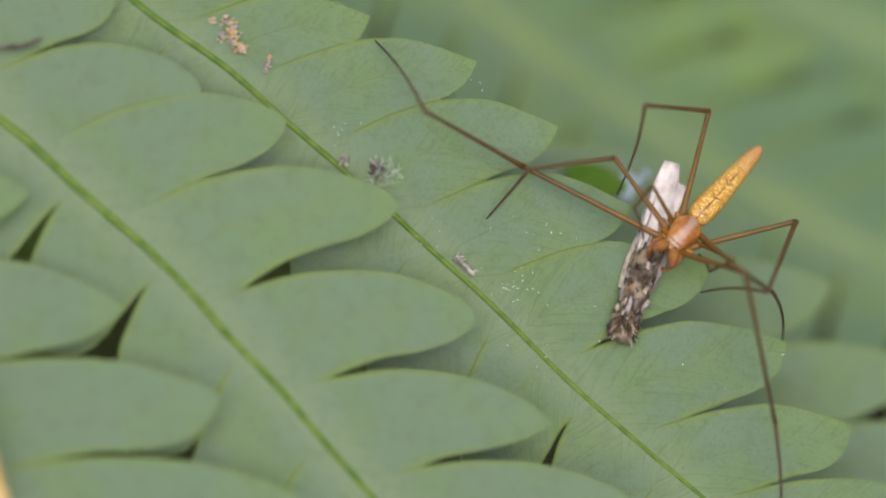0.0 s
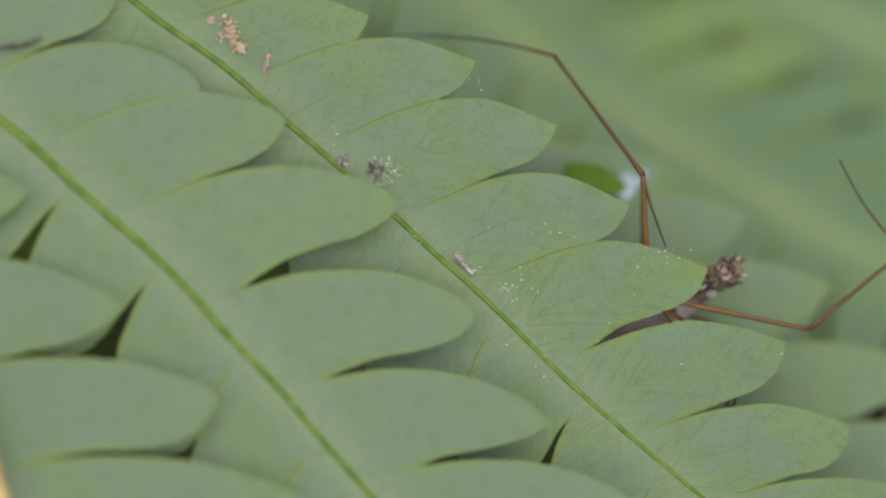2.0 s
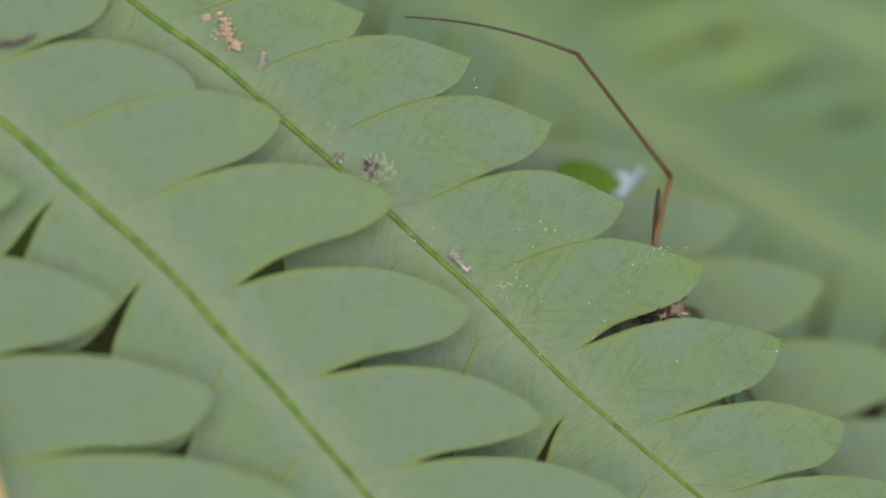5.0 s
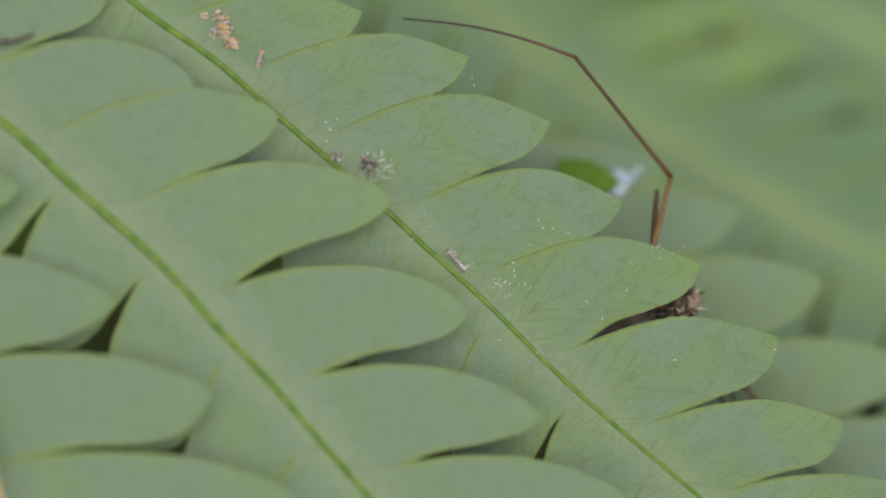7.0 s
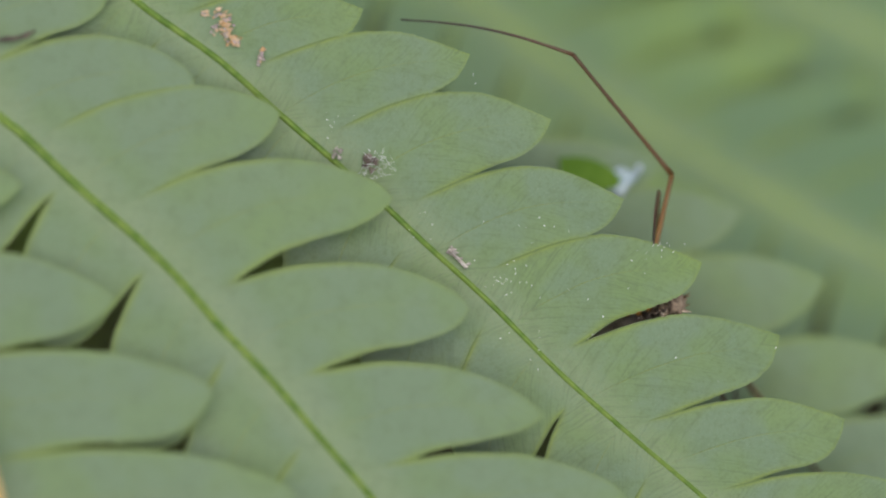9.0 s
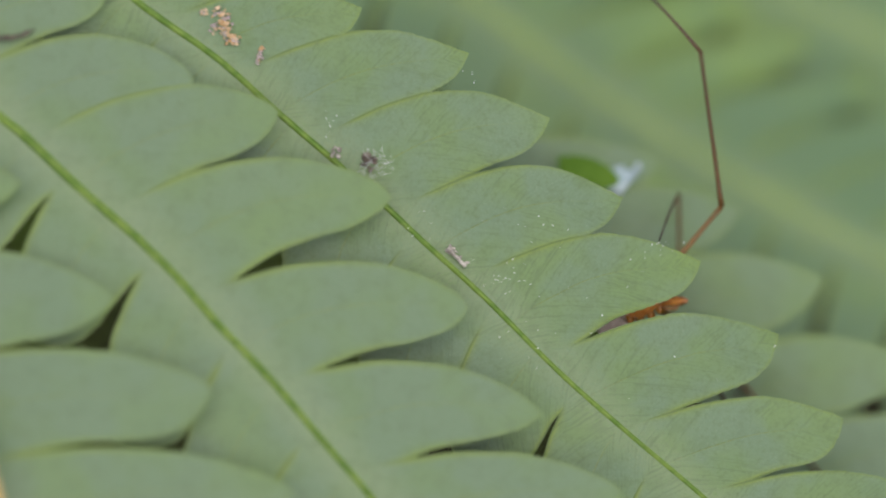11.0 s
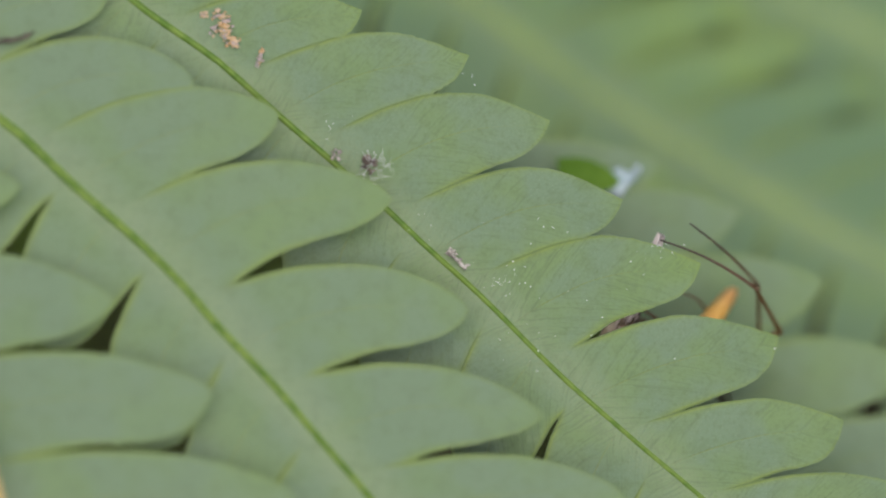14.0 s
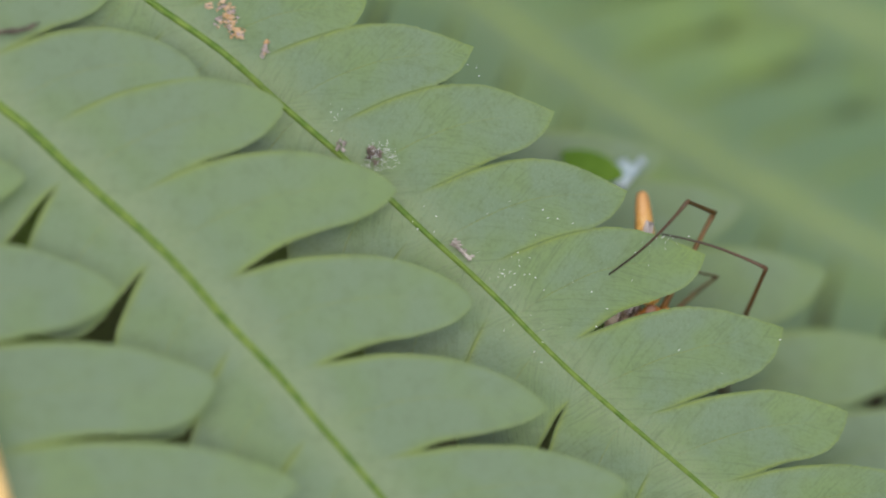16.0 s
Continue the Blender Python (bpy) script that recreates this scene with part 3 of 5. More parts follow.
DARK_SCRAP = mottled("dark_scrap", (0.032, 0.025, 0.02), (0.14, 0.11, 0.085), 1800, 0.9, 0.8)
RUST = mottled("orange_frass", (0.34, 0.19, 0.055), (0.40, 0.29, 0.17), 1500, 0.85, 0.8)
tint = RUST.node_tree.nodes["Principled BSDF"].inputs["Base Color"]
link(RUST, blend(RUST, arith(RUST, "MULTIPLY", RUST.node_tree.nodes.new("ShaderNodeObjectInfo").outputs["Random"], 0.8), tint.links[0].from_socket, (0.46, 0.36, 0.25)), tint)
WHITE = mottled("white_splash", (0.22, 0.30, 0.33), (0.38, 0.46, 0.52), 500, 0.6, 0.2)
SPECK = material("white_speck", (0.75, 0.78, 0.78), 0.7, 0.3)
STRAW = mottled("dry_straw", (0.50, 0.30, 0.10), (0.62, 0.42, 0.17), 400, 0.6, 0.3)


# ---- spider ----
def lobe(profile, rx=1.0, ry=1.0, sides=16, ripple=0.0, seed=0.0):
    """A rounded body along x: profile of (x, radius), flattened by rx (y) and ry (z)."""
    fine = smooth_line([(x, r, 0) for x, r in profile], 0.18)
    verts, faces = [], []
    for p in fine:
        for k in range(sides):
            a = 2 * math.pi * k / sides
            r = max(p.y, 0.01) * (1 + ripple * noise.noise((p.x * 1.6, math.cos(a) * 1.3 + seed, math.sin(a) * 1.3)))
            verts.append((p.x, r * rx * math.cos(a), r * ry * math.sin(a)))
    n = len(fine)
    for i in range(n - 1):
        for k in range(sides):
            a, b = i * sides + k, i * sides + (k + 1) % sides
            faces.append((a, b, b + sides, a + sides))
    faces += [tuple(range(sides))[::-1], tuple(range((n - 1) * sides, n * sides))]
    return verts, faces


def ball(centre, r, seed=0.0, rough=0.0, squash=(1, 1, 1), level=2):
    bm = bmesh.new()
    bmesh.ops.create_icosphere(bm, subdivisions=level, radius=1.0)
    verts = []
    for v in bm.verts:
        c = v.co * (1 + rough * noise.noise(v.co * 1.7 + Vector((seed, seed * 0.7, 0))))
        verts.append((centre[0] + c.x * r * squash[0], centre[1] + c.y * r * squash[1], centre[2] + c.z * r * squash[2]))
    faces = [tuple(v.index for v in f.verts) for f in bm.faces]
    bm.free()
    return verts, faces


def joined(pieces):
    verts, faces = [], []
    for v, f in pieces:
        n = len(verts)
        verts += v
        faces += [tuple(i + n for i in q) for q in f]
    return verts, faces


def limb(length, r0, r1, bend=0.0, knob=1.25):
    n = 14
    pts = [(length * i / n, 0, bend * math.sin(math.pi * i / n)) for i in range(n + 1)]
    rad = [(r0 + (r1 - r0) * i / n) * (1 + (knob - 1) * (math.exp(-(i / 1.2) ** 2) + math.exp(-((n - i) / 1.2) ** 2) * (r1 > 0.07))) for i in range(n + 1)]
    spines = []
    rnd = random.Random(int(length * 100))
    for i in range(2, n, 2):
        a = rnd.uniform(0, 6.28)
        d = Vector((0.35, math.cos(a), math.sin(a))).normalized()
        p = Vector(pts[i])
        spines.append(tube([p, p + d * 0.16, p + d * 0.32], [0.018, 0.012, 0.003], 4))
    return joined([tube(pts, rad, 10)] + spines)


HIPS = {"I": (-2.7, 0.72, 0.0), "II": (-2.0, 0.95, 0.0), "III": (-1.2, 1.0, 0.0), "IV": (-0.5, 0.8, 0.0)}
LENGTHS = {"IL": (11.2, 8.8, 8.0), "IR": (7.6, 11.3, 12.6), "IIL": (6.4, 6.3, 6.0), "IIR": (7.9, 7.2, 6.4),
           "IIIL": (4.7, 2.2, 2.6), "IIIR": (4.7, 2.2, 2.6), "IVL": (7.9, 5.4, 7.8), "IVR": (7.9, 5.4, 7.8)}


CARAPACE = [(-3.3, 0.05), (-3.24, 0.4), (-2.95, 0.6), (-2.3, 0.82), (-1.55, 1.06), (-0.85, 1.02), (-0.3, 0.66), (0.02, 0.15)]


def carapace_top(x, y):
    """Height of the head shield over a point of its plan."""
    for (xa, ra), (xb, rb) in zip(CARAPACE, CARAPACE[1:]):
        if xa <= x <= xb:
            r = ra + (rb - ra) * (x - xa) / (xb - xa)
            return 0.72 * math.sqrt(max(0.0, r * r - y * y))
    return 0.0


def build_spider():
    ob = empty("spider", "long-legged orange spider with a golden abdomen", "spider")
    abdomen = part("abdomen", mesh_of("abdomen", *lobe([(-0.1, 0.2), (0.2, 0.62), (0.8, 0.9), (2.2, 0.92), (4.2, 0.8), (6.2, 0.64), (7.6, 0.5), (8.15, 0.34), (8.3, 0.05)], 1.0, 0.9, ripple=0.04), ABDOMEN), ob, "golden elongated abdomen with a dark vein")
    part("head", mesh_of("head", *lobe(CARAPACE, 1.0, 0.72, sides=24, ripple=0.05), HEAD), ob, "glossy amber head shield with a sheen painted along its top", at=(0, 0, 0.42))
    for x, y in ((-3.12, 0.11), (-3.05, 0.32), (-2.8, 0.15), (-2.74, 0.4)):
        for s in (1, -1):
            part("eye", mesh_of("eye", *ball((0, 0, 0), 0.08), EYE), ob, at=(x, y * s, carapace_top(x, y) + 0.46))
    for s in (1, -1):
        jaw = part("jaw", mesh_of("jaw", *lobe([(0, 0.2), (0.3, 0.38), (1.0, 0.4), (1.7, 0.33), (2.2, 0.22), (2.4, 0.08)], ripple=0.12, seed=s), JAW), ob, "russet jaw")
        jaw.matrix_basis = Matrix.Translation(Vector((-2.8, 0.32 * s, 0.1)) * MM) @ pose(0, 0, 0, 0, -32, 180 - 16 * s)
        line = smooth_line([(0, 0, 0), (-0.35, 0.45 * s, 0.25), (-0.95, 0.65 * s, 0.1), (-1.4, 0.4 * s, -0.45), (-1.55, 0.1 * s, -0.8)], 0.15)
        palp = tube(line, [0.1 + 0.06 * (i / len(line)) ** 2 for i in range(len(line))], 8)
        part("palp", mesh_of("palp", *palp, JAW), ob, "short bent feeler", at=(-2.75, 0.5 * s, 0.15))
        for name in HIPS:
            hx, hy, hz = HIPS[name]
            part("hip", mesh_of("hip", *ball((0, 0, 0), 0.4, hx, 0.15, (0.8, 1.25, 0.75)), JOINT), ob, "orange swollen hip joint", at=(hx, hy * s * 1.1, hz - 0.05))
    legs = {}
    for key, (l1, l2, l3) in LENGTHS.items():
        name, s = key[:-1], 1 if key.endswith("L") else -1
        f = 1.0 if name != "III" else 0.75
        hx, hy, hz = HIPS[name]
        leg = part("leg", mesh_of("leg", *limb(l1, 0.215 * f, 0.16 * f), FEMUR), ob, "amber-brown jointed leg", at=(hx, hy * s, hz))
        shin = part("shin", mesh_of("shin", *limb(l2, 0.175 * f, 0.13 * f), SHIN), leg)
        foot = part("foot", mesh_of("foot", *limb(l3, 0.125 * f, 0.06, bend=0.05 * l3), FOOT), leg)
        legs[key] = (leg, shin, foot)
    return ob, legs, abdomen


spider, LEGS, ABDOMEN_PART = build_spider()


# ---- prey ----
def wing_mesh(length, width, curl, seed):
    n, m = 16, 8
    top = []
    for i in range(n + 1):
        s = i / n
        half = width * (0.55 + 0.6 * math.sin(math.pi * min(1, 0.25 + 0.6 * s))) * (1 - 0.22 * s ** 12) * 0.5
        for j in range(m + 1):
            w = 2 * j / m - 1
            top.append(Vector((length * s, half * w, -curl * w * w + 0.12 * noise.noise((s * 5, w * 2, seed)) + 0.03 * math.sin(w * 14))))
    k = len(top)
    verts = top + [v - Vector((0, 0, 0.06)) for v in top]
    faces = []
    for i in range(n):
        for j in range(m):
            a = i * (m + 1) + j
            f = (a, a + m + 1, a + m + 2, a + 1)
            faces += [f, tuple(x + k for x in reversed(f))]
    ring = [i * (m + 1) for i in range(n)] + [n * (m + 1) + j for j in range(m)] + [i * (m + 1) + m for i in range(n, 0, -1)] + list(range(m, 0, -1))
    for a, b in zip(ring, ring[1:] + ring[:1]):
        faces.append((a, b, b + k, a + k))
    return verts, faces


def flakes(rnd, count, x0, x1, r0, r1, size, seed):
    """Torn, curled scales clinging round the body."""
    out = []
    for k in range(count):
        a, x = rnd.uniform(0, 6.283), rnd.uniform(x0, x1)
        r = rnd.uniform(r0, r1)
        out.append(ball((x, r * math.cos(a), r * math.sin(a)), size * rnd.uniform(0.6, 1.4), seed + k * 1.3, 1.1, (rnd.uniform(1.2, 2.6), rnd.uniform(0.5, 1.0), rnd.uniform(0.3, 0.6))))
    return out


def build_prey():
    ob = empty("dead_moth", "dead grey-brown moth with pale folded wings, held by the spider", "moth")
    part("body", mesh_of("body", *lobe([(3.6, 0.1), (4.2, 0.5), (6.0, 0.78), (8.0, 0.95), (9.6, 0.8), (11.0, 0.62), (12.2, 0.72), (13.0, 0.7), (13.3, 0.3)], 1.0, 0.9, sides=24, ripple=0.7, seed=3.1), FUZZ), ob, "ragged grey-brown furry body")
    for s, (l, w, turn) in ((1, (7.6, 1.9, 4)), (-1, (6.4, 1.4, -7))):
        wing = part("wing", mesh_of("wing", *wing_mesh(l, w, 0.45, s * 2.0), WING), ob, "pinkish white crumpled wing")
        wing.matrix_basis = Matrix.Translation(Vector((7.6, 0.3 * s, 0.55 * s)) * MM) @ pose(0, 0, 0, 24 * s, 0, 180 + turn)
    under = part("wing", mesh_of("wing", *wing_mesh(6.0, 2.0, -0.35, 5.0), WING), ob, "pinkish white crumpled wing")
    under.matrix_basis = Matrix.Translation(Vector((3.4, 0.25, -0.95)) * MM) @ pose(0, 0, 0, 12, 0, 3)
    flank = part("wing", mesh_of("wing", *wing_mesh(3.8, 1.1, 0.25, 8.0), BEIGE_WING), ob, "torn beige wing base")
    flank.matrix_basis = Matrix.Translation(Vector((5.8, -0.95, -0.1)) * MM) @ pose(0, 0, 0, 38, 0, -3)
    side = part("wing", mesh_of("wing", *wing_mesh(5.2, 2.7, 0.3, 12.0), WING), ob, "pinkish white crumpled wing")
    side.matrix_basis = Matrix.Translation(Vector((2.6, -1.22, -0.6)) * MM) @ pose(0, 0, 0, 82, 0, 2)
    rnd = random.Random(11)
    for mat, count, x0, x1, size, label in ((PALE_SCALE, 26, 5.6, 10.6, 0.19, "pale violet-grey scales"), (BEIGE_WING, 16, 6.2, 12.2, 0.15, "beige torn scales"),
                                            (DARK_SCRAP, 80, 5.4, 12.6, 0.21, "dark brown clots"), (JAW, 9, 5.2, 9.6, 0.15, "orange-brown scraps")):
        part("scale", mesh_of("scale", *joined(flakes(rnd, count, x0, x1, 0.72, 0.98, size, count)), mat), ob, label)
    # a frayed end: ribbons splayed outwards
    for mat, count, label in ((TUFT, 60, "frayed dark bristles"), (FUZZ, 50, "frayed brown bristles"), (BEIGE_WING, 22, "frayed pale bristles")):
        hairs = []
        for k in range(count):
            a, x = rnd.uniform(0, 6.283), rnd.uniform(10.6, 12.9)
            r = 0.45 + 0.25 * rnd.random()
            p = Vector((x, r * math.cos(a), r * math.sin(a)))
            b = a + rnd.uniform(-0.7, 0.7)
            d = Vector((rnd.uniform(0.5, 1.1), 0.75 * math.cos(b), 0.75 * math.sin(b))).normalized()
            e = (d + Vector((rnd.uniform(-0.5, 0.6), rnd.uniform(-0.4, 0.4), rnd.uniform(-0.4, 0.4)))).normalized()
            ln = rnd.uniform(0.45, 1.0)
            hairs.append(tube([p, p + d * ln * 0.5, p + d * ln * 0.5 + e * ln * 0.5], [0.085, 0.075, 0.02], 4))
        part("tuft", mesh_of("tuft", *joined(hairs), mat), ob, label)
    strands = []
    for k in range(46):
        a, x = rnd.uniform(0, 6.283), rnd.uniform(4.8, 9.6)
        ln, r, turn = rnd.uniform(0.7, 2.0), rnd.uniform(0.85, 1.05), rnd.uniform(-0.35, 0.35)
        pts = [(x + ln * i / 3, (r + rnd.uniform(-0.08, 0.12)) * math.cos(a + turn * i / 3), (r + rnd.uniform(-0.08, 0.12)) * math.sin(a + turn * i / 3)) for i in range(4)]
        strands.append(tube(pts, [0.03, 0.07, 0.06, 0.02], 5))
    part("fibre", mesh_of("fibre", *joined(strands), FUZZ), ob, "loose twisted fibres")
    return ob


prey = build_prey()


# ---- crumbs and marks on the leaves ----
def resting(name, pieces, mat, at, label, category, group=""):
    ob = new(name, mesh_of(name, *joined(pieces), mat))
    ob.matrix_world = SLOPE @ Matrix.Translation(Vector(at) * MM)
    return tagged(ob, label, category, group)


rnd = random.Random(5)
husk_line = smooth_line([(-0.62, 0.66, 0.2), (-0.42, 0.34, 0.3), (-0.2, 0.12, 0.26), (0.1, -0.16, 0.2), (0.42, -0.52, 0.16), (0.62, -0.62, 0.14)], 0.07)
husk = resting("insect_husk", [tube(husk_line, [(0.2 if i < 6 else 0.13) * (1 + 0.3 * math.sin(i * 1.9)) for i in range(len(husk_line))], 8, caps=False)]
               + [ball((x, y, 0.24), r, x * 7, 1.2, (1.3, 0.7, 0.6)) for x, y, r in ((-0.7, 0.42, 0.14), (-0.34, 0.62, 0.13), (-0.16, 0.4, 0.1), (0.2, 0.02, 0.1), (0.3, -0.46, 0.09), (0.68, -0.42, 0.13), (-0.5, 0.82, 0.08))],
               HUSK, (1.60, -1.16, 0.74), "pale dry insect husk beside the leaf axis", "husk")
ring = [(0.3 * math.cos(k), 0.28 * math.sin(k) + 0.25, 0.24 + 0.05 * math.sin(2 * k)) for k in (0.4, 1.2, 2.0, 2.8, 3.6, 4.4, 5.2)]
blot_scrap = resting("dark_debris", [tube(smooth_line(ring, 0.12), [0.1] * len(smooth_line(ring, 0.12)), 7)]
                     + [ball((rnd.uniform(-0.2, 0.55), rnd.uniform(-0.75, 0.35), 0.18), rnd.uniform(0.07, 0.17), k, 1.0, (1.4, 0.8, 0.7)) for k in range(14)], DARK_SCRAP, (-4.79, 5.63, 1.16), "dark crumb of debris caught in white silk", "debris")
silk = []
for k in range(60):
    p = Vector((rnd.gauss(0.1, 0.6), rnd.gauss(-0.1, 0.55), 0.15 + rnd.random() * 0.3))
    d = Vector((rnd.uniform(-1, 1), rnd.uniform(-1, 1), rnd.uniform(-0.2, 0.3)))
    silk.append(tube([p, p + d * 0.3, p + d * 0.55], [0.009, 0.009, 0.004], 4))
silk_tuft = resting("silk_tuft", silk, SPECK, (-4.47, 5.39, 1.14), "fine white silk threads on the leaf", "silk")
crumb = resting("brown_crumb", [ball((rnd.uniform(-0.3, 0.3), rnd.uniform(-0.4, 0.4), 0.15), rnd.uniform(0.06, 0.15), k + 20, 1.0) for k in range(10)], HUSK, (-6.98, 6.30, 1.34), "small brown crumb on the leaf axis", "debris")


def pellets(at, label, clumps, seed):
    """Crumbs heaped in a few uneven clumps, each (x, y, spread, count)."""
    ob = empty("orange_frass", label, "frass", m=SLOPE @ Matrix.Translation(Vector(at) * MM))
    r = random.Random(seed)
    for cx, cy, spread, count in clumps:
        for k in range(count):
            x, y = cx + r.gauss(0, spread), cy + r.gauss(0, spread)
            size = r.uniform(0.04, 0.13) * (1.5 if r.random() < 0.12 else 1.0)
            me = mesh_of("pellet", *ball((0, 0, 0), size, k * 1.7 + cx, 1.1, (r.uniform(0.8, 1.6), r.uniform(0.6, 1.1), 0.35)), r.choice((RUST, RUST, RUST, HUSK, PALE_SCALE)))
            part("pellet", me, ob, at=(x, y, 0.06 + r.uniform(0, 0.1)))
    return ob


frass = pellets((-15.06, 15.10, 1.78), "flaking orange and pinkish frass on the leaf",
                ((-1.25, 0.95, 0.16, 12), (-0.35, 1.0, 0.25, 18), (0.15, 0.55, 0.24, 26), (-0.55, -0.15, 0.2, 10), (0.3, -0.2, 0.26, 34), (0.65, -0.75, 0.24, 30), (1.0, -1.15, 0.14, 10)), 3)
frass_small = pellets((-12.35, 13.03, 1.59), "small smear of orange frass on the leaf", ((0.15, 0.4, 0.12, 7), (0.0, 0.0, 0.13, 8), (-0.15, -0.4, 0.12, 6)), 7)
RIDERS = [husk, blot_scrap, silk_tuft, crumb, frass, frass_small]
resting("dead_twig", [tube([(-2.6, -0.2, 0.25), (-1.2, 0.05, 0.2), (0.0, 0.1, 0.25), (1.0, 0.35, 0.2), (1.6, 0.75, 0.15)], [0.09, 0.14, 0.16, 0.13, 0.05], 7), ball((1.0, 0.4, 0.25), 0.2, 4, 0.7), ball((-0.4, 0.1, 0.2), 0.22, 8, 0.7)], DARK_SCRAP, (-29.58, 14.03, 4.95), "dark dead twig lying on the leaf edge", "twig")
resting("white_splash", [ball((0, 0, 0), 1.0, 3, 0.7, (0.95, 1.0, 0.12)), ball((1.0, 0.5, 0), 0.45, 5, 0.5, (1, 1, 0.15)), ball((1.6, 1.1, 0), 0.3, 7, 0.5, (1, 1, 0.15)), ball((0.3, 0.9, 0), 0.35, 6, 0.5, (1, 1, 0.15))], WHITE, (13.15, 4.35, -11.6), "white bird dropping on a lower leaf", "dropping")


def build_straw():
    pts = smooth_line([(-9, 24, -4), (-3, 10, -1), (0, 0, 0), (4, -14, 1), (9, -30, -2), (16, -60, -30)], 3)
    me = mesh_of("dry_stem", *tube(pts, [0.95] * len(pts), 10), STRAW)
    ob = new("dry_stem", me)
    ob.matrix_world = SLOPE @ Matrix.Translation(Vector((-31.0, -15.75, 14.0)) * MM)
    tagged(ob, "dry straw-coloured stem leaning past the fern", "stem")


build_straw()


def build_specks():
    rnd = random.Random(21)
    height = plane_height(*(0.73, -0.0875, -0.0245))
    zones = ((4.9, -2.8, 0.9, 0.7, 46), (-1.0, 1.6, 0.9, 0.9, 12), (5.5, 1.4, 2.2, 0.9, 16), (9.5, -3.0, 2.5, 1.5, 14), (6.0, -6.0, 1.2, 1.0, 10), (-7.2, 8.5, 0.9, 0.6, 18), (15.0, -1.3, 0.9, 0.35, 10), (16.3, -0.3, 0.8, 0.25, 26), (24.1, -7.3, 0.06, 0.12, 6), (2.2, 11.9, 0.5, 0.3, 8), (14.0, -9.0, 4.0, 2.0, 8), (7.4, -8.5, 0.7, 0.9, 10))
    bits = []
    for x, y, sx, sy, n in zones:
        for k in range(n // 2):
            px, py = rnd.gauss(x, sx), rnd.gauss(y, sy)
            bits.append(ball((px, py, height(px, py) + 0.16), rnd.uniform(0.014, 0.042), k, 0.6, (1.2, 1, 0.6), 1))
    ob = new("white_specks", mesh_of("white_specks", *joined(bits), SPECK))
    ob.matrix_world = SLOPE
    return tagged(ob, "scattered white dust specks on the leaflets", "dust", kind="stuff")


specks = build_specks()


# ---- what moves ----
def blend_row(rows, t):
    """A row of numbers at t between the rows given."""
    if t <= rows[0][0]:
        return rows[0][1:]
    for a, b in zip(rows, rows[1:]):
        if t <= b[0]:
            f = (t - a[0]) / (b[0] - a[0])
            return tuple(p + (q - p) * f for p, q in zip(a[1:], b[1:]))
    return rows[-1][1:]


def body_frame(row):
    p, q = Vector(row[0:3]), Vector(row[3:6])
    x = (q - p).normalized()
    y = Vector((0, 0, 1)).cross(x).normalized()
    m = Matrix((x, y, x.cross(y))).transposed().to_4x4()
    m.translation = p
    return m


def in_metres(m):
    m = m.copy()
    m.translation = m.translation * MM
    return m


def key_times(tables):
    times = sorted({round(r[0], 4) for rows in tables for r in rows})
    out = []
    for a, b in zip(times, times[1:]):
        out.append(a)
        if 0.06 < b - a < 0.45:
            out.append((a + b) / 2)
        elif b - a >= 0.45:
            out += [a + 0.1, b - 0.1]
    out.append(times[-1])
    seen = {}
    for t in out:
        seen.setdefault(frame(t), t)
    return [seen[k] for k in sorted(seen)]


